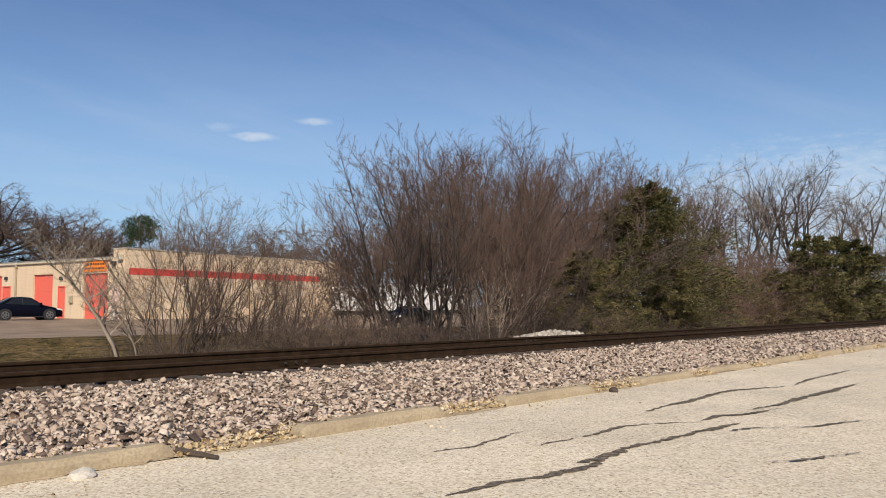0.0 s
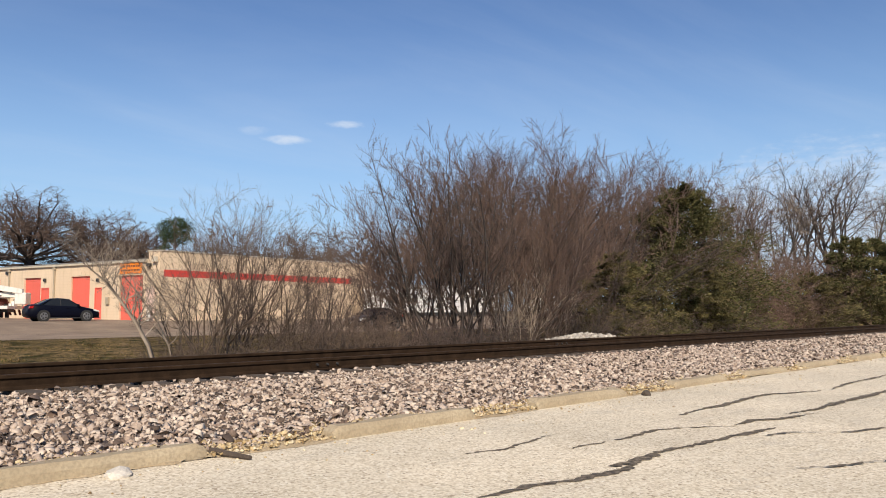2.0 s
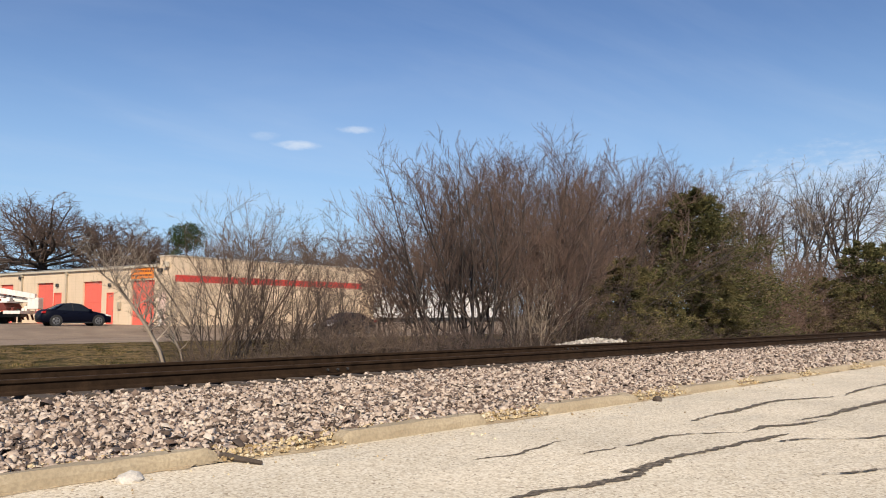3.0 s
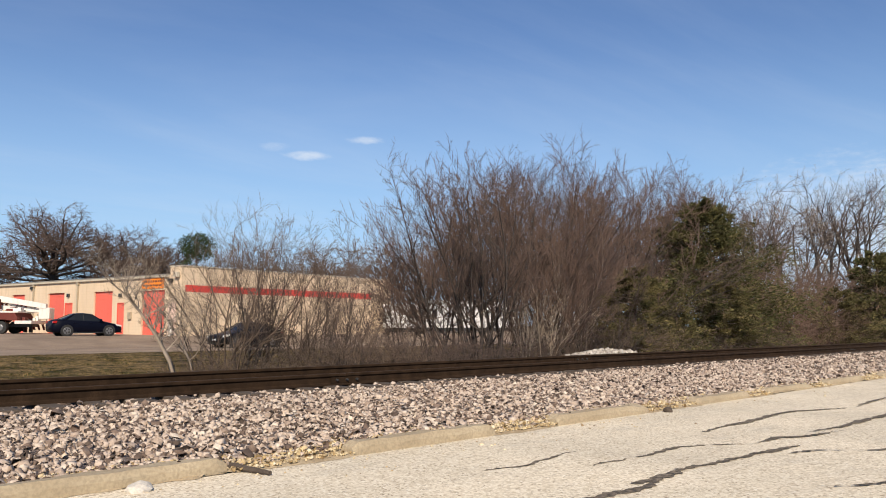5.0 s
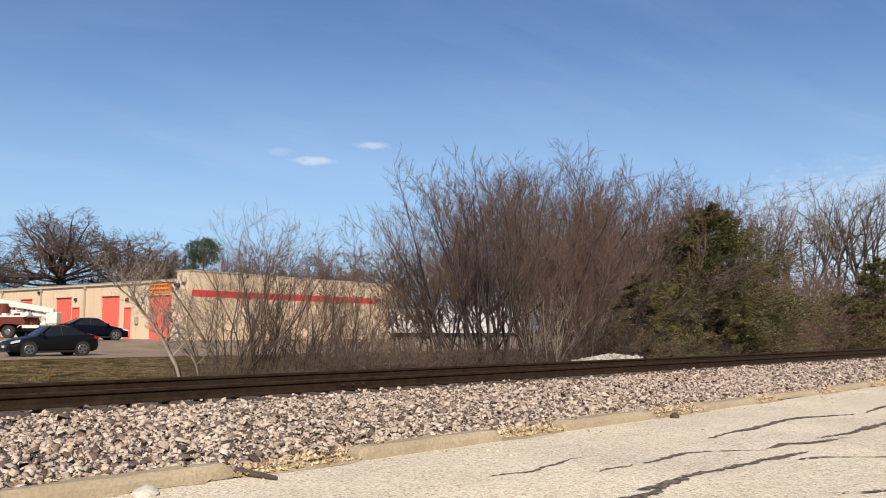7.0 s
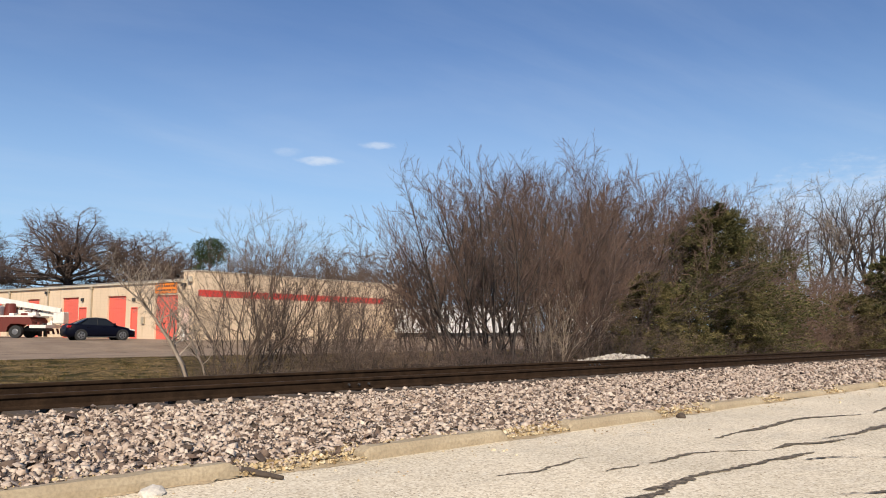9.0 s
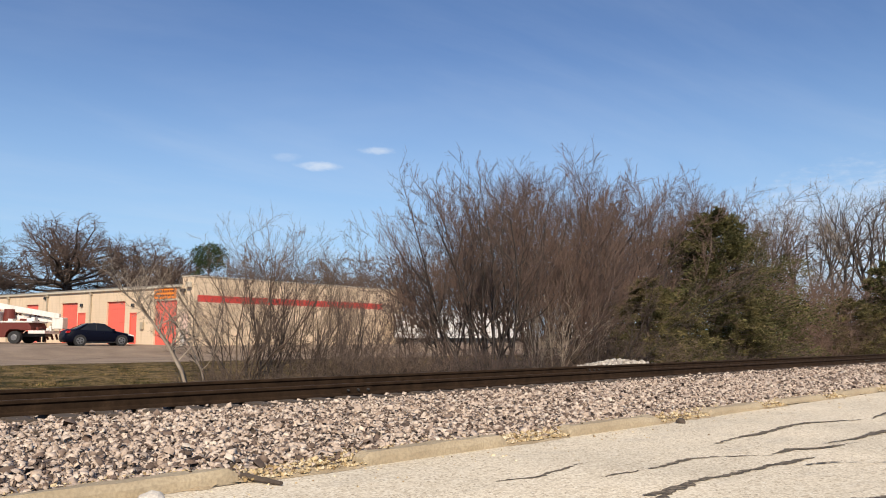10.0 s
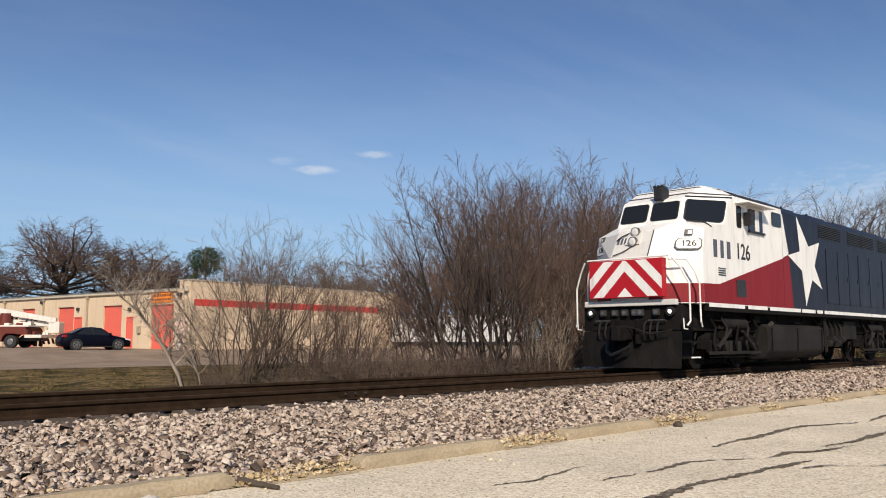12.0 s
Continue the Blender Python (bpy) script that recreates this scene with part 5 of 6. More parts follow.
# ---- cars ----
def sedan(name, label, paint, at, long=1.0):
    """A four-door saloon; x = 0 at its front, heading +x; long stretches its body, not its wheels."""
    car = thing(name, label, "car", at)
    st = ((0.0, 0.30, 0.52, 0.60, 0.70, 0.55), (-0.10, 0.22, 0.66, 0.70, 0.80, 0.62), (-0.45, 0.19, 0.74, 0.79, 0.875, 0.70), (-1.0, 0.19, 0.84, 0.90, 0.90, 0.72), (-1.32, 0.19, 0.90, 0.96, 0.905, 0.72), (-2.05, 0.19, 0.93, 1.40, 0.91, 0.58), (-2.6, 0.19, 0.95, 1.445, 0.91, 0.59), (-3.15, 0.19, 0.97, 1.41, 0.905, 0.58), (-3.95, 0.19, 1.00, 1.06, 0.89, 0.64), (-4.3, 0.21, 0.99, 1.04, 0.86, 0.66), (-4.52, 0.26, 0.90, 0.95, 0.80, 0.62), (-4.62, 0.36, 0.70, 0.74, 0.74, 0.55))
    rings = []
    for x, zb, belt, top, w, rw in st:
        half = [(w * 0.90, zb), (w, zb + 0.22 * (belt - zb) + 0.05), (w * 0.985, belt - 0.05), (w * 0.94, belt), (rw, top - 0.035), (rw * 0.55, top)]
        rings.append([(x, -y, z) for y, z in half] + [(x, y, z) for y, z in half[::-1]])
    body = bmesh.new()
    panes = {"windshield": bmesh.new(), "rear_window": bmesh.new(), "side_window": bmesh.new(), "far_side_window": bmesh.new()}
    for k, (a, b) in enumerate(zip(rings, rings[1:])):
        for i in range(12):
            j = (i + 1) % 12
            m = min(i, 10 - i) if i != 11 else 11
            is_glass = (m == 3 and 4 <= k <= 7) or (m in (4, 5) and k in (4, 7))
            pane = ("side_window" if i < 6 else "far_side_window") if m == 3 else ("windshield" if k == 4 else "rear_window")
            bm = panes[pane] if is_glass else body
            bm.faces.new([bm.verts.new(p) for p in (a[i], a[j], b[j], b[i])])
    for r in (rings[0][::-1], rings[-1]):
        body.faces.new([body.verts.new(p) for p in r])
    for bm in (body, *panes.values()):
        bmesh.ops.remove_doubles(bm, verts=bm.verts, dist=0.0005)
        bmesh.ops.recalc_face_normals(bm, faces=bm.faces)
    bo = part("body", body, paint, car, "", True)
    for pane, bm in panes.items():
        part(pane.replace("far_", ""), bm, M_GLASS, car, "dark tinted glass")
    for s in (-1, 1):
        for p, q in ((rings[4], rings[5]), (rings[7], rings[8])):
            a, b = (p[3], q[4]) if p is rings[4] else (p[4], q[3])
            part("pillar", bar(((a[0], s * abs(a[1]), a[2]), (b[0], s * abs(b[1]), b[2])), 0.03, 6), paint, bo)
        a, b = rings[6][3], rings[6][4]
        part("pillar", bar(((a[0], s * (abs(a[1]) + 0.004), a[2]), (b[0], s * (abs(b[1]) + 0.002), b[2])), 0.022, 6), M_TYRE, bo)
        part("mirror", box(-1.62, s * 0.92, 0.93, -1.45, s * 1.08, 1.07, 0.03), paint, bo)
        for x in (-2.15, -3.2):
            part("door_handle", box(x - 0.1, s * 0.905, 0.80, x + 0.08, s * 0.93, 0.83, 0.01), paint, bo)
        part("side_skirt", box(-3.3, s * 0.84, 0.17, -1.2, s * 0.895, 0.26, 0.02), M_BLACK, bo)
        part("headlight", prism([(-0.05, 0.58), (-0.10, 0.68), (-0.48, 0.76), (-0.44, 0.66)], "y", s * 0.60, s * 0.885, 0.01), M_LENS, bo, "clear headlight")
        part("tail_light", prism([(-4.35, 0.80), (-4.30, 0.96), (-4.56, 0.92), (-4.58, 0.80)], "y", s * 0.62, s * 0.87, 0.01), M_TAIL, bo, "red tail light")
        for x in (-0.92, -3.68):
            part("wheel_arch", tube((x, s * 0.80, 0.33), (x, s * 0.912, 0.33), 0.385, 0.375, 24), M_BLACK, bo)
            w = part("wheel", tube((0, s * 0.0, 0), (0, s * 0.10, 0), 0.325, 0.32, 28), M_TYRE, car)
            w.location = (x, s * 0.83, 0.325)
            part("rim", tube((0, s * 0.10, 0), (0, s * 0.112, 0), 0.225, 0.21, 24), M_RIM, w, "silver alloy wheel")
            for k in range(5):
                an = 2 * math.pi * (k + 0.5) / 5
                part("rim_gap", tube((0.13 * math.cos(an), s * 0.111, 0.13 * math.sin(an)), (0.13 * math.cos(an), s * 0.116, 0.13 * math.sin(an)), 0.055, 0.05, 8), M_BLACK, w)
    part("grille", box(-0.06, -0.45, 0.38, 0.012, 0.45, 0.54, 0.02), M_BLACK, bo)
    part("number_plate", box(0.012, -0.16, 0.40, 0.022, 0.16, 0.50), M_LENS, bo)
    part("bumper_lip", box(-0.12, -0.7, 0.2, 0.02, 0.7, 0.28, 0.02), M_BLACK, bo)
    for o in list(car.children) + list(bo.children):
        if o.name.startswith("wheel_arch"):
            x = o.data.vertices[0].co.x
            o.data.transform(Matrix.Translation(((-0.92 if x > -2 else -3.68) * (long - 1), 0, 0)))
        elif o.name.startswith("wheel"):
            o.location.x *= long
        else:
            o.data.transform(Matrix.Diagonal((long, 1, 1, 1)))
    return car


moving_car = sedan("sedan", "black four-door sedan driving along the service road", M_CAR_BLACK, pose(42.87, 41, -0.125, 0, 0, 180), 0.88)
car_wheels = [o for o in moving_car.children if o.name.startswith("wheel") and "arch" not in o.name]
sedan("sedan", "dark blue four-door sedan parked in the warehouse yard", M_CAR_BLUE, pose(25.08, 52.67, 0.46, 0, 0, -8), 0.91)


def bucket_truck():
    """A red and white boom truck with its folded boom over the tail; x runs from the tail to the cab."""
    t = thing("boom_truck", "red and white boom truck parked before the warehouse", "truck", pose(23.82, 62.58, 0.52, 0, 0, 134))
    part("chassis", box(0.2, -0.45, 0.5, 7.6, 0.45, 0.75, 0.02), M_DARK, t)
    part("rear_deck", box(-0.1, -1.2, 0.72, 1.1, 1.2, 0.95, 0.03), M_TRUCK_WHITE, t, "white rear deck")
    body = part("tool_body", prism([(0.9, 0.97), (0.9, 1.15), (1.1, 1.50), (3.4, 1.50), (3.4, 0.45), (2.72, 0.45), (2.62, 0.82), (2.4, 1.02), (1.8, 1.02), (1.58, 0.97)], "y", -1.22, 1.22, 0.03), M_TRUCK_RED, t, "dull red tool body over the rear wheels")
    for x in (1.15, 1.75, 2.35, 2.88):
        part("locker_door", box(x, -1.245, 1.06 if x < 2.5 else 0.55, x + 0.46, -1.222, 1.3, 0.008), M_TRUCK_RED, body)
        part("latch", box(x + 0.38, -1.258, 1.14, x + 0.42, -1.246, 1.22), M_RIM, body)
    part("deck_edge", box(0.85, -1.23, 1.51, 3.5, 1.2, 1.62, 0.02), M_TRUCK_WHITE, t)
    for x in (0.1, 0.45, 0.8):
        part("tail_step", prism([(x, 0.70), (x + 0.16, 0.70), (x + 0.02, 0.28), (x - 0.12, 0.28)], "y", -1.16, -1.10), M_TRUCK_RED, t)
    rng = random.Random(7)
    for k in range(16):
        x, w, h = rng.uniform(0.0, 2.8), rng.uniform(0.2, 0.6), rng.uniform(0.1, 0.36)
        z = 1.625
        m = rng.choice((M_TRUCK_WHITE, M_TRUCK_WHITE, M_TRUCK_RED, M_DARK))
        y = rng.uniform(-1.1, 0.5)
        part("gear_box", box(x, y, z if x > 0.9 else 0.955, x + (w if x > 0.9 else 0.2), y + 0.5, (z if x > 0.9 else 0.955) + h, 0.02), m, t)
    boom = part("boom", prism([(-0.5, 1.80), (-0.5, 2.16), (5.2, 3.16), (5.2, 2.70)], "y", -0.34, -0.06, 0.02), M_TRUCK_WHITE, t, "white folded lattice boom")
    part("lower_boom", prism([(-0.3, 1.52), (-0.3, 1.80), (5.2, 2.28), (5.2, 1.90)], "y", -0.62, -0.36, 0.02), M_TRUCK_WHITE, boom)
    for k in range(11):
        x = 0.0 + 0.45 * k
        za, zb = 1.84 + 0.084 * x, 1.97 + 0.175 * x
        part("brace", bar(((x, -0.36, za), (x + 0.22, -0.35, zb), (x + 0.44, -0.36, za + 0.04)), 0.035, 6), M_TRUCK_WHITE if k % 3 else M_TRUCK_RED, boom)
    for k in range(8):
        x = 1.3 + 0.34 * k
        z = 2.12 + 0.1754 * (x + 0.5) - 0.20
        part("lettering", prism([(x, z), (x + 0.24, z + 0.042), (x + 0.24, z + 0.142), (x, z + 0.10)], "y", -0.346, -0.342), M_TRUCK_RED, boom)
    for k in range(6):
        x = 0.6 + 0.7 * k
        part("hose", bar(((x, -0.7, 1.72), (x + 0.25, -0.72, 1.95), (x + 0.5, -0.7, 1.70), (x + 0.7, -0.7, 1.62)), 0.04, 6), M_DARK if k % 2 else M_TRUCK_RED, boom)
    for k in range(9):
        x = 0.5 + 0.5 * k
        part("stowed_frame", box(x, -0.56, 1.72 + 0.07 * x, x + 0.30 + 0.12 * (k % 3), -0.40, 1.98 + 0.10 * x, 0.02), M_TRUCK_RED if k % 3 == 1 else M_TRUCK_WHITE, boom)
    part("body_panel", box(1.1, -1.26, 1.33, 3.4, -1.235, 1.50, 0.008), M_TRUCK_WHITE, body, "white upper body panel")
    for k in range(5):
        part("lettering", box(1.25 + 0.36 * k, -1.268, 1.38, 1.5 + 0.36 * k, -1.262, 1.45), M_TRUCK_RED, body)
    part("tail_rack", bar(((-0.1, -1.1, 0.95), (-0.1, -1.1, 1.6), (1.3, -1.1, 1.6), (1.3, -1.1, 0.95)), 0.04, 6), M_TRUCK_WHITE, t)
    part("bucket", box(-0.75, -0.95, 1.05, 0.05, -0.1, 1.9, 0.08), M_TRUCK_WHITE, t, "white work bucket at the boom's end")
    part("turret", tube((3.1, 0, 1.5), (3.1, 0, 2.5), 0.45, 0.35, 16), M_TRUCK_RED, t)
    part("cab", prism([(3.5, 0.6), (3.5, 2.3), (4.8, 2.35), (5.3, 1.65), (6.4, 1.5), (6.5, 0.6)], "y", -1.15, 1.15, 0.06), M_TRUCK_WHITE, t, "white truck cab")
    part("cab_window", prism([(3.75, 1.65), (3.75, 2.2), (4.65, 2.22), (5.05, 1.65)], "y", -1.165, -1.152), M_GLASS, t)
    for x, z, h in ((3.0, 0.95, 0.5), (3.6, 0.85, 0.5), (3.95, 0.8, 0.45), (4.3, 0.9, 0.4)):
        part("lettering", box(x, -1.262, z, x + 0.2, -1.153, z + h), M_TRUCK_ORANGE, t, "orange painted lettering")
    part("cab_band", box(3.52, -1.168, 0.6, 6.3, -1.153, 1.0), M_TRUCK_RED, t, "red lower cab band")
    for x in (2.1, 5.7):
        for s in (-1, 1):
            w = part("wheel", tube((x, s * 0.85, 0.46), (x, s * 1.18, 0.46), 0.46, 0.45, 24), M_TYRE, t)
            part("rim", tube((x, s * 1.18, 0.46), (x, s * 1.2, 0.46), 0.22, 0.18, 18), M_RIM, w)
    part("outrigger", box(0.9, -1.22, 0.1, 1.1, -0.95, 0.68, 0.03), M_DARK, t)
    part("outrigger", box(1.3, -1.22, 0.1, 1.5, -0.95, 0.68, 0.03), M_DARK, t)
    part("mud_flap", box(1.52, -1.15, 0.2, 1.56, -0.7, 0.7), M_BLACK, t)

bucket_truck()


# ---- trees and brush ----
def unit(v):
    return v / np.maximum(np.linalg.norm(v, axis=-1, keepdims=True), 1e-9)


def grow(rng, stems, levels, least=0.003):
    """Wood as tapered bars, level by level. stems: arrays of foot, direction, length, radius.
    levels: for each level the steps along a branch, wander, pull upward, children, their spread in degrees, length and radius ratios."""
    p, d, length, r = stems
    out = []
    for n, (steps, wander, rise, kids, spread, lr, rr, start) in enumerate(levels):
        k = len(p)
        path, dirs, rad = [p], [d], [r]
        for i in range(steps):
            d = unit(d + rng.normal(0, wander, (k, 3)) + np.array([0, 0, rise]))
            p = p + d * (length / steps)[:, None]
            path.append(p), dirs.append(d)
            rad.append(r * (1 - 0.72 * (i + 1) / steps))
            out.append((n, path[-2], path[-1], rad[-2], rad[-1] if kids or i < steps - 1 else 0 * rad[-1]))
        if not kids:
            break
        path, dirs, rad = np.array(path), np.array(dirs), np.array(rad)
        c = k * kids
        own = np.repeat(np.arange(k), kids)
        at = start + (1 - start) * ((np.tile(np.arange(kids), k) + rng.uniform(0, 1, c)) / kids)
        f = at * steps
        i0 = np.minimum(f.astype(int), steps - 1)
        w = (f - i0)[:, None]
        foot = path[i0, own] * (1 - w) + path[i0 + 1, own] * w
        along = dirs[i0 + 1, own]
        side = unit(np.cross(along, rng.normal(size=(c, 3))))
        an = np.radians(spread * rng.uniform(0.55, 1.35, c))[:, None]
        nd = unit(along * np.cos(an) + side * np.sin(an))
        nl = length[own] * lr * rng.uniform(0.55, 1.25, c) * (1.12 - 0.40 * at)
        nr = np.maximum(rad[i0, own] * rr, least)
        p, d, length, r = foot, nd, nl, nr
    return out


def bars(segs, material, name):
    """Three-sided tapered bars from lists of feet, tips and radii."""
    p, q = np.concatenate([s[1] for s in segs]), np.concatenate([s[2] for s in segs])
    r0, r1 = np.concatenate([s[3] for s in segs]), np.concatenate([s[4] for s in segs])
    d = unit(q - p)
    a = unit(np.cross(d, np.where(np.abs(d[:, 2:3]) > 0.9, (1.0, 0, 0), (0, 0, 1.0))))
    b = np.cross(d, a)
    ring = [(math.cos(t), math.sin(t)) for t in (0.3, 0.3 + 2 * math.pi / 3, 0.3 + 4 * math.pi / 3)]
    v = np.stack([p + (a * c + b * s) * r0[:, None] for c, s in ring] + [q + (a * c + b * s) * r1[:, None] for c, s in ring], 1)
    tip = r1 <= 0
    blunt = np.flatnonzero(~tip)
    f = np.array([[0, 1, 4], [0, 4, 3], [1, 2, 5], [1, 5, 4], [2, 0, 3], [2, 3, 5]])
    g = np.array([[0, 1, 3], [1, 2, 3], [2, 0, 3]])
    idx = np.concatenate([(blunt[:, None, None] * 6 + f[None]).reshape(-1, 3), (np.flatnonzero(tip)[:, None, None] * 6 + g[None]).reshape(-1, 3)])
    used, back = np.unique(idx, return_inverse=True)
    return quads(name, v.reshape(-1, 3)[used], back.reshape(-1, 3), material)


def fat(segs, keep):
    return [s for s in segs if s[0] in keep]


def stem_array(rng, n, foot, height, lean, radius, jitter=0.12):
    an = rng.uniform(0, 2 * np.pi, n)
    p = np.stack([np.cos(an) * foot * rng.uniform(0, 1, n), np.sin(an) * foot * rng.uniform(0, 1, n), np.full(n, -0.1)], 1)
    tilt = np.radians(lean) * rng.uniform(0.15, 1.0, n)
    az = an + rng.normal(0, 0.7, n)
    d = np.stack([np.cos(az) * np.sin(tilt), np.sin(az) * np.sin(tilt), np.cos(tilt)], 1)
    return p, d, height * rng.uniform(1 - jitter, 1.0, n), radius * rng.uniform(0.7, 1.2, n)


def bare_tree(name, label, category, seed, stems, levels, wood, twig, at, group="", trunk_levels=(0, 1), size=1.0, least=0.003):
    """A leafless tree whose crown reaches the height size."""
    rng = np.random.default_rng(seed)
    segs = grow(rng, stem_array(rng, *stems), levels, least)
    k = size / np.percentile(segs[-1][2][:, 2], 98.6)
    segs = [(n, p * k, q * k, a, b) for n, p, q, a, b in segs]
    t = thing(name, label, category, at, group)
    part("trunk", bars(fat(segs, trunk_levels), wood, "trunk"), None, t)
    part("crown", bars(fat(segs, set(range(9)) - set(trunk_levels)), twig, "crown"), None, t, "bare twigs")
    return t


def spot(px, y):
    """Metres along the track for a bearing seen from the lot, at a distance y beyond it."""
    return y * math.tan(radians(46) + math.atan((px - 784) / 1474))


def depth_of(px, y):
    b = radians(46) + math.atan((px - 784) / 1474)
    return y / math.cos(b) * math.cos(b - radians(46))


def tall(px, y, top):
    return (600 - top) / 1474 * depth_of(px, y) + 1.03 - ground_z(y)


def place(px, y, top, size, turn=0.0, wide=1.0):
    """The pose of a tree of unit height size, so that it reaches the given skyline."""
    s = tall(px, y, top) / size
    return pose(spot(px, y), y, ground_z(y), 0, 0, turn) @ Matrix.Diagonal((s * wide, s * wide, s, 1))


def clone(src, m):
    """A copy of a tree whose own scale is already in its pose."""
    return copy_thing(src, m @ Matrix.Diagonal((*(1 / k for k in src.scale), 1)))


#            steps wander rise kids spread len radius start
THICKET = ((8, 0.10, 0.05, 12, 44, 0.38, 0.48, 0.26), (5, 0.12, 0.14, 9, 40, 0.42, 0.58, 0.14), (1, 0.11, 0.16, 6, 36, 0.44, 0.8, 0.12), (1, 0.1, 0.08, 0, 0, 0, 0, 0))
SPARSE = ((8, 0.11, 0.04, 9, 42, 0.44, 0.50, 0.18), (5, 0.13, 0.10, 6, 40, 0.44, 0.55, 0.15), (2, 0.12, 0.08, 6, 38, 0.46, 0.7, 0.15), (1, 0.1, 0.04, 0, 0, 0, 0, 0))
TALL_BARE = ((6, 0.09, 0.03, 9, 48, 0.62, 0.52, 0.32), (6, 0.18, 0.05, 7, 48, 0.46, 0.55, 0.25), (4, 0.18, 0.05, 6, 44, 0.42, 0.6, 0.2), (1, 0.14, 0.06, 5, 42, 0.38, 0.75, 0.1), (1, 0.1, 0.04, 0, 0, 0, 0, 0))
LOW = ((5, 0.16, 0.02, 7, 44, 0.50, 0.6, 0.08), (3, 0.18, 0.04, 5, 44, 0.5, 0.65, 0.1), (1, 0.2, 0.02, 3, 40, 0.5, 0.75, 0.1), (1, 0.2, 0.0, 0, 0, 0, 0, 0))

# thicket beyond the rails: three shapes, repeated
G = "bare shrubs beyond the rails"
A = bare_tree("thicket_tree", "dense bare brown many-stemmed tree beyond the rails", "tree", 21, (9, 0.9, 6.0, 36, 0.058), THICKET, M_BARK_FAR, M_BARK_BROWN, place(852, 17.5, 306, 6.6, 0), G, size=6.6, least=0.0062, trunk_levels=(0, 1))
B = bare_tree("thicket_tree", "dense bare brown many-stemmed tree beyond the rails", "tree", 22, (9, 0.9, 6.0, 34, 0.054), THICKET, M_BARK_FAR, M_BARK_BROWN, place(905, 18.2, 322, 6.6, 40), G, size=6.6, least=0.0062, trunk_levels=(0, 1))
C = bare_tree("thicket_tree", "reddish bare many-stemmed tree beyond the rails", "tree", 23, (10, 0.9, 6.0, 32, 0.046), THICKET, M_BARK_BROWN, M_BARK_RED, place(958, 17.0, 330, 6.6, 10), G, size=6.6, least=0.0062, trunk_levels=(0, 1))
for src, px, y, top, turn, wide in ((A, 1005, 18.4, 302, 77, 0.95), (C, 1055, 18.0, 326, 150, 1.0), (B, 1108, 20.0, 348, 290, 1.0), (B, 872, 20.5, 312, 130, 1.0), (A, 958, 24.0, 310, 215, 1.1), (C, 1030, 21.0, 310, 60, 1.1),
                                    (C, 1100, 24.5, 338, 100, 1.2), (C, 1165, 24.0, 353, 190, 1.1), (B, 1220, 25.0, 358, 15, 1.1), (A, 1275, 25.5, 364, 125, 1.1), (B, 1322, 26.0, 385, 210, 0.9), (C, 1140, 26.0, 348, 15, 1.2),
                                    (C, 808, 18.8, 380, 170, 0.95), (A, 790, 19.2, 425, 300, 1.0), (B, 735, 21.0, 474, 45, 1.0), (C, 648, 20.5, 512, 60, 0.9), (C, 1000, 16.4, 470, 280, 1.0), (B, 1065, 16.6, 450, 330, 1.0)):
    clone(src, place(px, y, top, 6.6, turn, wide))

P = bare_tree("sapling", "pale yellowish bare sapling before the thicket", "tree", 43, (5, 0.2, 3.6, 34, 0.030), SPARSE, M_BARK_PALE, M_BARK_PALE, place(984, 15.8, 515, 3.6, 0, 0.75), "pale saplings before the thicket", size=3.6)
for px, y, top, turn, wide in ((1048, 16.2, 450, 120, 0.5), (950, 16.2, 520, 230, 0.6)):
    clone(P, place(px, y, top, 3.6, turn, wide))

# low brush in front of the thicket
D = bare_tree("bare_bush", "low tangled bare brown bush behind the rails", "bush", 31, (18, 0.8, 1.5, 48, 0.012), LOW, M_BARK_FAR, M_BARK_BROWN, place(645, 16.5, 596, 1.6, 0, 1.3), "low brush", size=1.6)
E = bare_tree("bare_bush", "low tangled greyish bare bush behind the rails", "bush", 32, (16, 0.7, 1.5, 42, 0.012), LOW, M_BARK_GREY, M_BARK_GREY, place(1010, 15.6, 605, 1.6, 0, 1.2), "low brush", size=1.6)
for src, px, y, top, turn, wide in ((E, 700, 16.2, 602, 60, 1.3), (D, 765, 16.0, 608, 130, 1.4), (E, 622, 16.8, 606, 215, 1.6), (E, 672, 17.4, 600, 100, 1.6), (D, 735, 17.2, 601, 5, 1.6), (D, 800, 16.6, 604, 190, 1.5), (E, 1215, 14.9, 612, 20, 1.4), (D, 860, 15.8, 612, 10, 1.4), (D, 920, 15.8, 606, 250, 1.4), (D, 1050, 15.8, 575, 300, 1.3), (D, 1100, 15.6, 590, 340, 1.3),
                                    (E, 590, 17.5, 618, 20, 1.7), (E, 530, 17.2, 622, 80, 1.7), (E, 470, 17.0, 625, 170, 1.7), (E, 410, 17.0, 630, 230, 1.7), (E, 360, 17.5, 640, 290, 1.6), (E, 1160, 15.3, 600, 55, 1.4), (D, 1290, 15.2, 612, 75, 1.5), (D, 1370, 15.2, 600, 135, 1.4)):
    clone(src, place(px, y, top, 1.6, turn, wide))

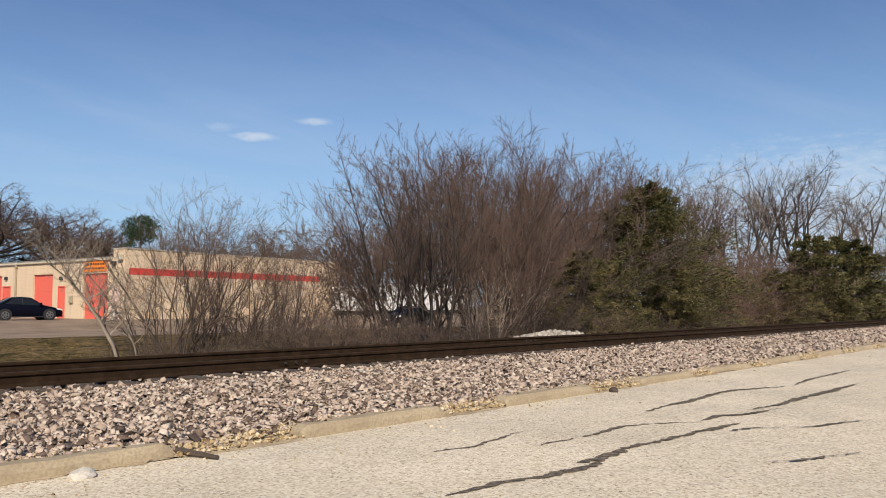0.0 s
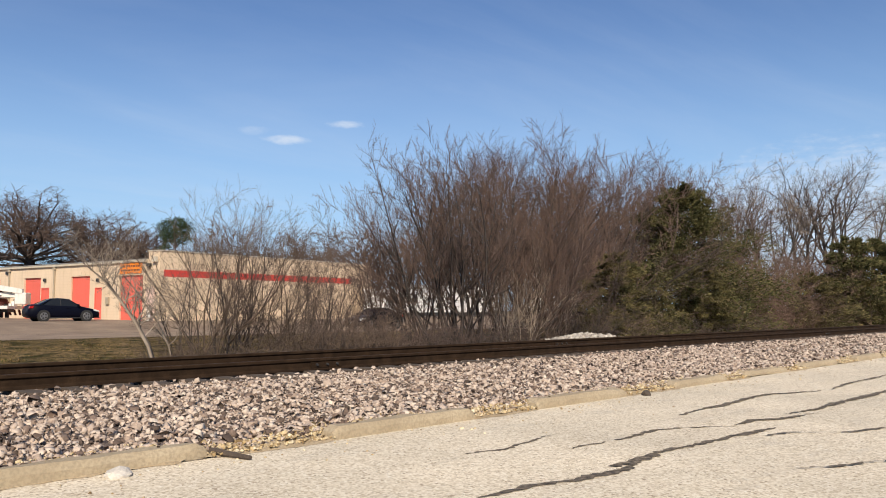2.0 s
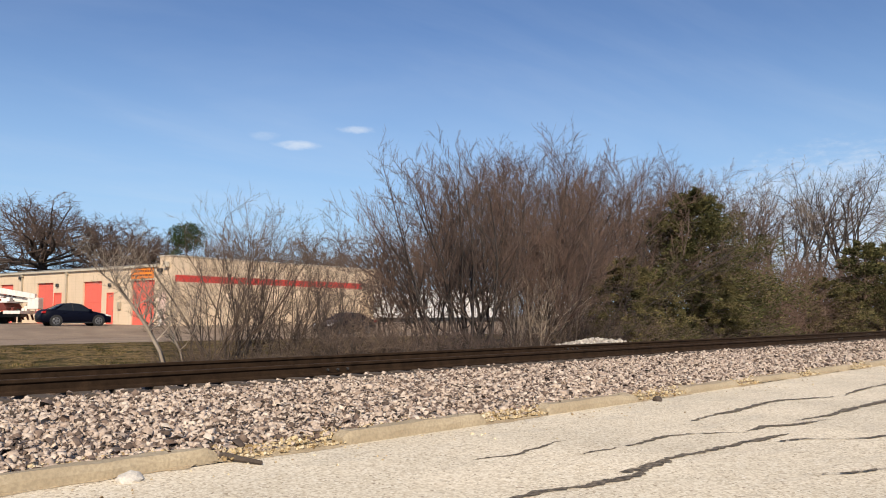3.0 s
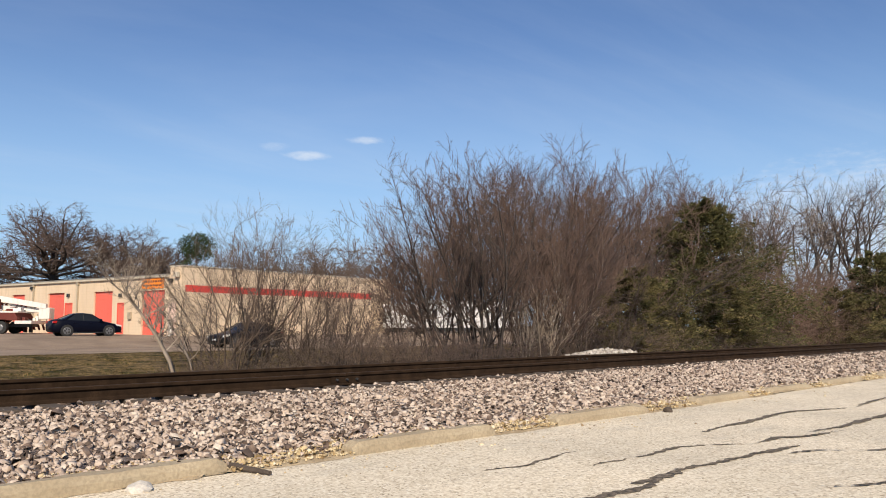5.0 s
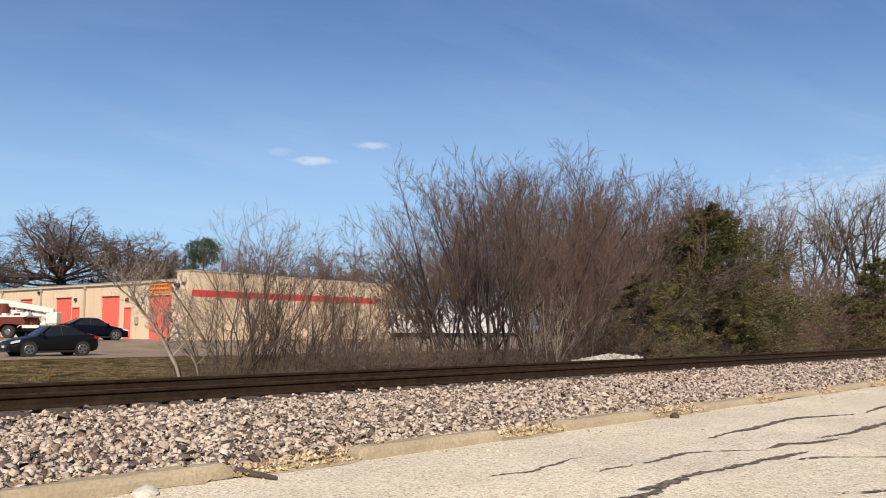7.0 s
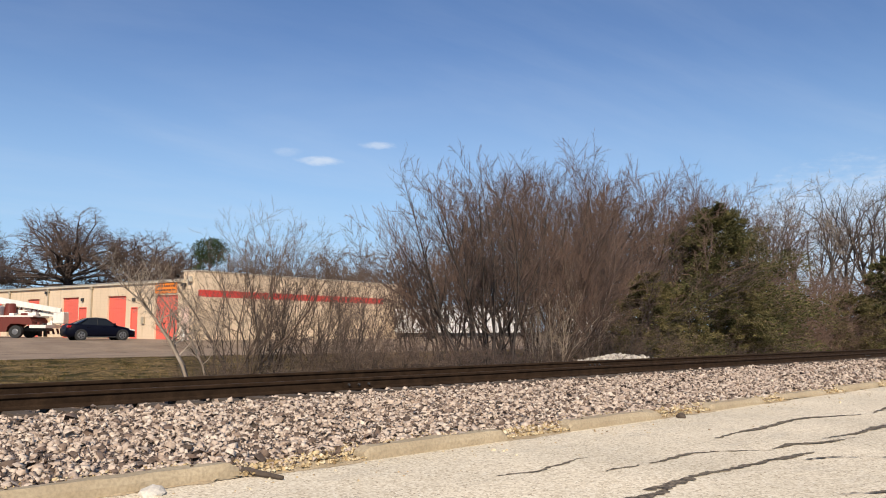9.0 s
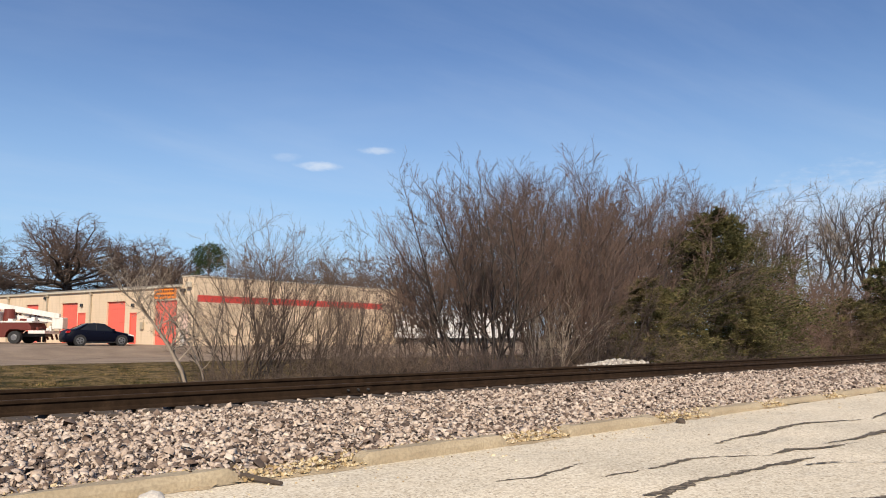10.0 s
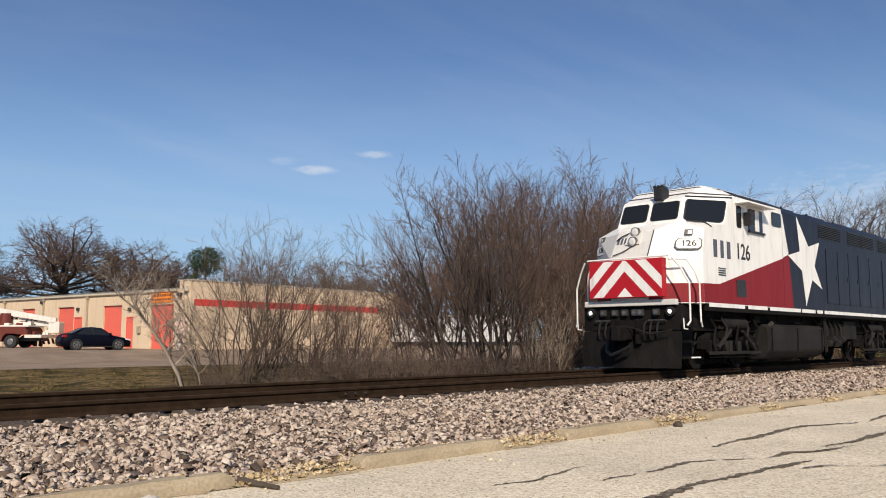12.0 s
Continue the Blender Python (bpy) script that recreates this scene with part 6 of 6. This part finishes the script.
# saplings before the warehouse
G = "saplings by the verge"
F = bare_tree("sapling", "bare pale-barked sapling on the grass verge", "tree", 41, (7, 0.3, 3.8, 36, 0.028), SPARSE, M_BARK_GREY, M_BARK_GREY, place(420, 17.5, 386, 4.2), G, size=4.2)
H = bare_tree("sapling", "bare grey many-stemmed sapling on the grass verge", "tree", 42, (9, 0.4, 3.7, 36, 0.027), SPARSE, M_BARK_FAR, M_BARK_BROWN, place(478, 18.0, 412, 4.2, 0, 0.9), G, size=4.2)
for src, px, y, top, turn, wide in ((F, 556, 17.6, 455, 140, 1.0), (H, 590, 18.2, 478, 70, 1.0), (H, 395, 18.8, 470, 250, 0.9), (H, 630, 19.5, 490, 300, 1.0), (F, 520, 18.4, 470, 35, 0.9), (H, 452, 17.2, 450, 110, 0.9)):
    clone(src, place(px, y, top, 4.2, turn, wide))


def leaning_tree():
    """A pale trunk that leans over the verge, bends further and frays into a wide fan of thin limbs."""
    rng = np.random.default_rng(44)
    bend = np.array([(9.54, 17.0, -0.45), (9.31, 17.05, 0.27), (9.02, 17.1, 0.80), (8.66, 17.15, 1.32), (8.28, 17.2, 1.75), (7.88, 17.2, 2.05)])
    rad = np.array([0.075, 0.064, 0.052, 0.038, 0.024, 0.010])
    side = np.array([(10.12, 17.3, -0.4), (9.95, 17.3, 0.25), (9.62, 17.3, 0.85), (9.20, 17.3, 1.40), (8.80, 17.3, 1.85)])
    rad2 = np.array([0.042, 0.036, 0.028, 0.020, 0.010])
    bole = [(0, bend[:-1], bend[1:], rad[:-1], rad[1:]), (0, side[:-1], side[1:], rad2[:-1], rad2[1:])]
    feet, ways, lens, rs = [], [], [], []
    for line, thick, n, lo in ((bend, rad, 26, 1.2), (side, rad2, 14, 1.0)):
        for k in range(n):
            f = lo + (len(line) - 1.001 - lo) * (k + rng.uniform(0, 1)) / n
            i = int(f)
            feet.append(line[i] + (line[i + 1] - line[i]) * (f - i))
            an = math.radians(rng.uniform(-88, 75))
            ways.append((math.sin(an), rng.normal(0, 0.35), 0.35 + math.cos(an)))
            lens.append(rng.uniform(0.7, 1.5) * (1.15 - 0.1 * f))
            rs.append(max(0.007, 0.38 * thick[i]))
    levels = ((5, 0.14, 0.03, 8, 42, 0.46, 0.5, 0.15), (3, 0.18, 0.03, 6, 42, 0.5, 0.6, 0.15), (2, 0.2, 0.02, 0, 0, 0, 0, 0))
    segs = grow(rng, (np.array(feet), unit(np.array(ways)), np.array(lens), np.array(rs)), levels)
    t = thing("leaning_tree", "pale-barked bare tree leaning over the grass verge", "tree", pose(0, 0, 0))
    part("trunk", bars(bole, M_BARK_PALE, "trunk"), None, t)
    part("crown", bars(segs, M_BARK_PALE, "crown"), None, t, "bare twigs")


leaning_tree()

# tall bare trees further along the track and behind the thicket
G = "tall bare trees"
K = bare_tree("bare_tree", "tall pale grey bare tree behind the brush", "tree", 51, (2, 0.3, 9.0, 16, 0.23), TALL_BARE, M_BARK_FAR, M_BARK_GREY, place(1505, 33, 330, 12.5, 0, 1.1), G, (0, 1, 2), 12.5, 0.007)
L = bare_tree("bare_tree", "tall grey bare forked tree behind the brush", "tree", 52, (3, 0.5, 9.0, 22, 0.19), TALL_BARE, M_BARK_FAR, M_BARK_PALE, place(1410, 32, 346, 12.5, 0, 1.1), G, (0, 1, 2), 12.5, 0.007)
for src, px, y, top, turn, wide in ((L, 1340, 30, 356, 100, 1.0), (K, 1455, 36, 358, 200, 1.0), (K, 1555, 31, 324, 60, 1.1), (L, 1610, 32, 345, 170, 1.1), (K, 1660, 33, 365, 300, 1.1), (L, 1730, 30, 385, 20, 1.1), (L, 1285, 28, 372, 250, 0.9)):
    clone(src, place(px, y, top, 12.5, turn, wide))

# oaks behind the warehouse, and the woods beyond
G = "oaks behind the warehouse"
DOME = ((7, 0.17, 0.01, 11, 54, 0.44, 0.50, 0.22), (4, 0.22, 0.02, 8, 54, 0.48, 0.55, 0.12), (2, 0.25, 0.03, 6, 50, 0.52, 0.7, 0.1), (1, 0.25, 0.03, 0, 0, 0, 0, 0))


def oak(at, seed=66):
    """A broad oak: a short bole and heavy crooked limbs that part from one crotch into a dome."""
    rng = np.random.default_rng(seed)
    n = 24
    tilt = np.radians(np.linspace(4, 96, n))
    az = np.arange(n) * 2.39996 + rng.normal(0, 0.2, n)
    d = np.stack([np.cos(az) * np.sin(tilt), np.sin(az) * np.sin(tilt), np.cos(tilt)], 1)
    p = np.stack([0.15 * np.cos(az), 0.15 * np.sin(az), 3.5 + 0.9 * np.cos(tilt)], 1)
    segs = grow(rng, (p, d, 3.3 * rng.uniform(0.9, 1.06, n) + 0.9 * np.sin(tilt), np.full(n, 0.12)), DOME, 0.011)
    k = 9.9 / np.percentile(segs[-1][2][:, 2], 99.3)
    bole = [(0, np.array([[0, 0, -0.2], [0, 0, 2.4]]), np.array([[0, 0, 2.4], [0.05, 0, 4.4]]), np.array([0.55, 0.42]), np.array([0.42, 0.25]))]
    segs, bole = [[(i, a * k, b * k, r, q) for i, a, b, r, q in group] for group in (segs, bole)]
    t = thing("oak_tree", "large spreading bare oak behind the warehouse", "tree", at, G)
    part("trunk", bars(bole + fat(segs, (0,)), M_BARK_FAR, "trunk"), None, t)
    part("crown", bars(fat(segs, (1, 2, 3)), M_BARK_BROWN, "crown"), None, t, "bare twigs")
    return t


O = oak(place(112, 100, 390, 9.9, 0, 1.5))
for px, y, top, turn, wide in ((-60, 106, 404, 140, 1.4), (232, 104, 426, 60, 1.4), (305, 108, 450, 200, 1.5)):
    clone(O, place(px, y, top, 9.9, turn, wide))
G = "woods beyond the warehouse"
WOOD = ((4, 0.08, 0.03, 12, 50, 0.7, 0.42, 0.25), (5, 0.18, 0.05, 9, 46, 0.46, 0.5, 0.2), (2, 0.2, 0.05, 7, 46, 0.5, 0.65, 0.1), (1, 0.25, 0.02, 0, 0, 0, 0, 0))
Q = bare_tree("bare_tree", "far grey bare tree beyond the warehouse", "tree", 63, (2, 0.4, 7.0, 14, 0.30), WOOD, M_BARK_FAR, M_BARK_GREY, place(405, 104, 452, 10.5), G, (0, 1), 10.5, 0.028)
for n, (px, top, wide) in enumerate(((450, 444, 1.1), (492, 456, 1.2), (540, 460, 1.2), (585, 450, 1.1), (625, 452, 1.2), (668, 456, 1.2), (715, 452, 1.2), (770, 450, 1.3), (830, 446, 1.3), (900, 440, 1.3), (980, 430, 1.3), (1060, 420, 1.3))):
    clone(Q, place(px, 104 + 9 * (n % 3), top, 10.5, 47 * n + 20, wide))


# ---- evergreens ----
def sprays(rng, centres, radii, per, size, material, name, droop=0.0):
    """Narrow leaves in clumps: each clump a cloud of blades that point outward."""
    k = len(centres)
    own = np.repeat(np.arange(k), per)
    off = rng.normal(size=(k * per, 3)) * (radii[own] * 0.5)[:, None] * (1, 1, 0.62)
    p = centres[own] + off
    out = unit(off + rng.normal(0, 0.25, off.shape) * radii[own][:, None] + np.array([0, 0, 0.12 - droop]))
    side = unit(np.cross(out, rng.normal(size=out.shape)))
    s = size * rng.uniform(0.55, 1.4, len(p))[:, None]
    w = side * s * 0.17
    v = np.stack([p - w * 0.4, p + out * s * 0.5 - w, p + out * s, p + out * s * 0.5 + w], 1)
    return quads(name, v.reshape(-1, 3), np.arange(len(p) * 4).reshape(-1, 4), material)


def evergreen(name, label, seed, height, width, boughs, per, size, material, at, power=0.6, group=""):
    """A cedar: boughs set round a trunk, each with side branchlets clad in narrow sprays, with gaps between."""
    rng = np.random.default_rng(seed)
    h = 0.03 + 0.95 * (np.arange(boughs) + rng.uniform(0, 1, boughs)) / boughs
    an = np.arange(boughs) * 2.39996 + rng.normal(0, 0.35, boughs)
    prof = np.clip((1 - h) ** power * (0.70 + 0.30 * np.minimum(1, h / 0.2)), 0.07, 1)
    reach = width * prof * rng.uniform(0.62, 1.12, boughs) * (1 + 0.16 * np.sin(3 * an + 7 * h + seed))
    pitch = np.radians(rng.normal(8, 11, boughs) + 45 * np.clip(h - 0.5, 0, 1))
    d = np.stack([np.cos(an) * np.cos(pitch), np.sin(an) * np.cos(pitch), np.sin(pitch)], 1)
    foot = np.stack([0 * h, 0 * h, h * height * 0.93], 1)
    # branchlets along each bough
    subs = 15
    own = np.repeat(np.arange(boughs), subs)
    s = np.tile((np.arange(subs) + 0.5) / subs, boughs) * 0.72 + 0.28 + rng.normal(0, 0.03, boughs * subs)
    root = foot[own] + d[own] * (reach[own] * s)[:, None]
    root[:, 2] -= 0.12 * reach[own] * s ** 2
    flat = unit(np.cross(d[own], np.array([0, 0, 1.0])))
    sign = np.where(rng.uniform(size=len(own)) < 0.5, -1.0, 1.0)
    way = unit(d[own] + flat * (sign * rng.uniform(0.25, 1.1, len(own)))[:, None] + rng.normal(0, 0.28, (len(own), 3)) + np.array([0, 0, 0.10]))
    long = (0.16 + 0.20 * reach[own]) * (1.25 - 0.75 * s) * rng.uniform(0.6, 1.3, len(own))
    # sprays along each branchlet
    k = np.repeat(np.arange(len(own)), per)
    n = len(k)
    q = rng.uniform(0, 1, n) ** 0.85
    p = root[k] + way[k] * (long[k] * q)[:, None] + rng.normal(size=(n, 3)) * (0.018 + 0.045 * reach[own[k]] * (1 - 0.6 * q))[:, None]
    p[:, 2] -= 0.18 * long[k] * q ** 2
    p[:, 2] = np.maximum(p[:, 2], 0.05)
    out = unit(way[k] + rng.normal(0, 0.33, (n, 3)) + np.array([0, 0, -0.08]))
    side = unit(np.cross(out, rng.normal(size=(n, 3))))
    z = size * rng.uniform(0.55, 1.5, n)[:, None]
    w = side * z * 0.12
    v = np.stack([p - w * 0.4, p + out * z * 0.5 - w, p + out * z, p + out * z * 0.5 + w], 1)
    t = thing(name, label, "tree", at, group)
    part("foliage", quads("foliage", v.reshape(-1, 3), np.arange(n * 4).reshape(-1, 4), material), None, t, "dense green sprays")
    wood = [(0, foot, foot + d * reach[:, None] * 0.75, np.full(boughs, 0.026), np.full(boughs, 0.008)), (0, np.array([[0, 0, -0.2]]), np.array([[0, 0, height * 0.95]]), np.array([0.14]), np.array([0.02])),
            (0, root, root + way * (0.7 * long)[:, None], np.full(len(root), 0.008), np.full(len(root), 0.003))]
    part("trunk", bars(wood, M_BARK_GREY, "trunk"), None, t)
    return t


evergreen("cedar_tree", "tall dark green cedar tree behind the rails", 71, 7.1, 5.6, 210, 27, 0.14, M_CEDAR, place(1264, 18.0, 366, 7.1), 0.62)
evergreen("cedar_tree", "olive green cedar with drooping lower boughs", 72, 4.6, 3.0, 90, 26, 0.12, M_OLIVE, place(1142, 15.8, 492, 4.6), 0.5)
evergreen("cedar_tree", "olive green cedar with drooping lower boughs", 73, 4.6, 2.8, 90, 26, 0.12, M_OLIVE, place(1300, 15.9, 512, 4.6), 0.5)
s1 = evergreen("cedar_bush", "low olive green cedar bush beside the track", 74, 4.0, 2.7, 60, 13, 0.16, M_OLIVE, place(1500, 16.2, 530, 4.0), 0.5, "cedar bushes")
s2 = evergreen("cedar_bush", "dark green cedar bush beside the track", 75, 4.6, 2.5, 70, 18, 0.16, M_CEDAR, place(1575, 16.4, 458, 4.6), 0.55, "cedar bushes")
for src, hgt, px, y, top, turn in ((s2, 4.6, 1650, 15.6, 470, 120), (s2, 4.6, 1612, 18.0, 462, 250), (s1, 4.0, 1605, 15.4, 540, 80), (s1, 4.0, 1535, 15.5, 550, 300), (s1, 4.0, 1720, 15.5, 500, 10), (s2, 4.6, 1780, 15.5, 490, 60), (s1, 4.0, 1215, 15.1, 556, 140)):
    clone(src, place(px, y, top, hgt, turn))
R = bare_tree("thicket_tree", "reddish brown bare thicket between cedars", "bush", 81, (16, 1.2, 3.6, 26, 0.024), LOW, M_BARK_RED, M_BARK_RED, place(1395, 17.0, 492, 4.2), "bare shrubs beyond the rails", (0, 1), 4.2, 0.005)
for px, y, top, turn in ((1375, 20, 470, 200), (1430, 21, 488, 100), (1490, 22, 495, 250), (1550, 23, 490, 310), (1440, 18.0, 508, 70), (1500, 18.5, 512, 150), (1560, 19, 505, 220), (1640, 18, 480, 300), (1362, 18.5, 480, 30), (1700, 17, 470, 30), (1400, 22, 478, 40), (1455, 23, 482, 160), (1515, 21, 484, 260), (925, 33, 545, 15), (975, 35, 538, 95), (1030, 34, 530, 170), (1090, 35, 522, 240), (1150, 36, 515, 320), (1405, 16.2, 545, 10), (1462, 15.9, 560, 120), (1525, 15.6, 565, 210), (1340, 15.6, 570, 80)):
    clone(R, place(px, y, top, 4.2, turn, 1.2))


def pine():
    """A far pine with a bare bole and rounded plates of needles."""
    rng = np.random.default_rng(91)
    at = place(366, 96, 433, 11.6)
    t = thing("pine_tree", "green rounded pine behind the warehouse", "tree", at)
    n = 30
    an, h = np.arange(n) * 2.39996, (np.arange(n) + 0.5) / n
    r = 1.75 * np.sqrt(np.clip(1 - (1.75 * h - 0.95) ** 2, 0.05, 1)) * rng.uniform(0.6, 1.0, n)
    c = np.stack([r * np.cos(an), r * np.sin(an), 8.3 + 2.9 * h], 1)
    c[:2] = ((-1.5, -0.6, 7.9), (-1.9, -0.3, 7.5))
    part("foliage", sprays(rng, c, rng.uniform(0.45, 0.75, n), 260, 0.20, M_PINE, "foliage"), None, t, "rounded green needle clumps")
    feet = np.stack([0 * r, 0 * r, c[:, 2] - 0.6], 1)
    part("trunk", bars([(0, feet, c, np.full(n, 0.06), np.full(n, 0.02)), (0, np.array([[0, 0, -0.3]]), np.array([[0, 0, 10.8]]), np.array([0.2]), np.array([0.05]))], M_BARK_FAR, "trunk"), None, t)


pine()


CAR_FRONT = ((0, 42.5), (1.5, 37.8), (3.0, 32.6), (4.8, 25.5), (5.5, 22.0), (6.0, 19.65), (6.5, 16.65), (6.8, 14.6), (7.2, 11.9), (8.0, 6.2), (9.0, -1.4), (12.0, -26.0))
LOCO_SPEED = 23.5


def motions():
    walk(loco, [(0, pose(17.6 + LOCO_SPEED * 12, 10.85, 0.335)), (12, pose(17.6, 10.85, 0.335))])
    walk(moving_car, [(t, pose(x + 0.55, 41.0, -0.125, 0, 0, 180)) for t, x in CAR_FRONT])
    ticks = [k / 30 for k in range(361)]
    for w in rolling:
        p = w.location.copy()
        walk(w, [(t, pose(*p, 0, -math.degrees(LOCO_SPEED * t / 0.53) % 360, 0)) for t in ticks])
    ts, xs = zip(*CAR_FRONT)
    for w in car_wheels:
        p = w.location.copy()
        walk(w, [(t, pose(*p, 0, math.degrees((xs[0] - float(np.interp(t, ts, xs))) / 0.325) % 360, 0)) for t in ticks])


motions()
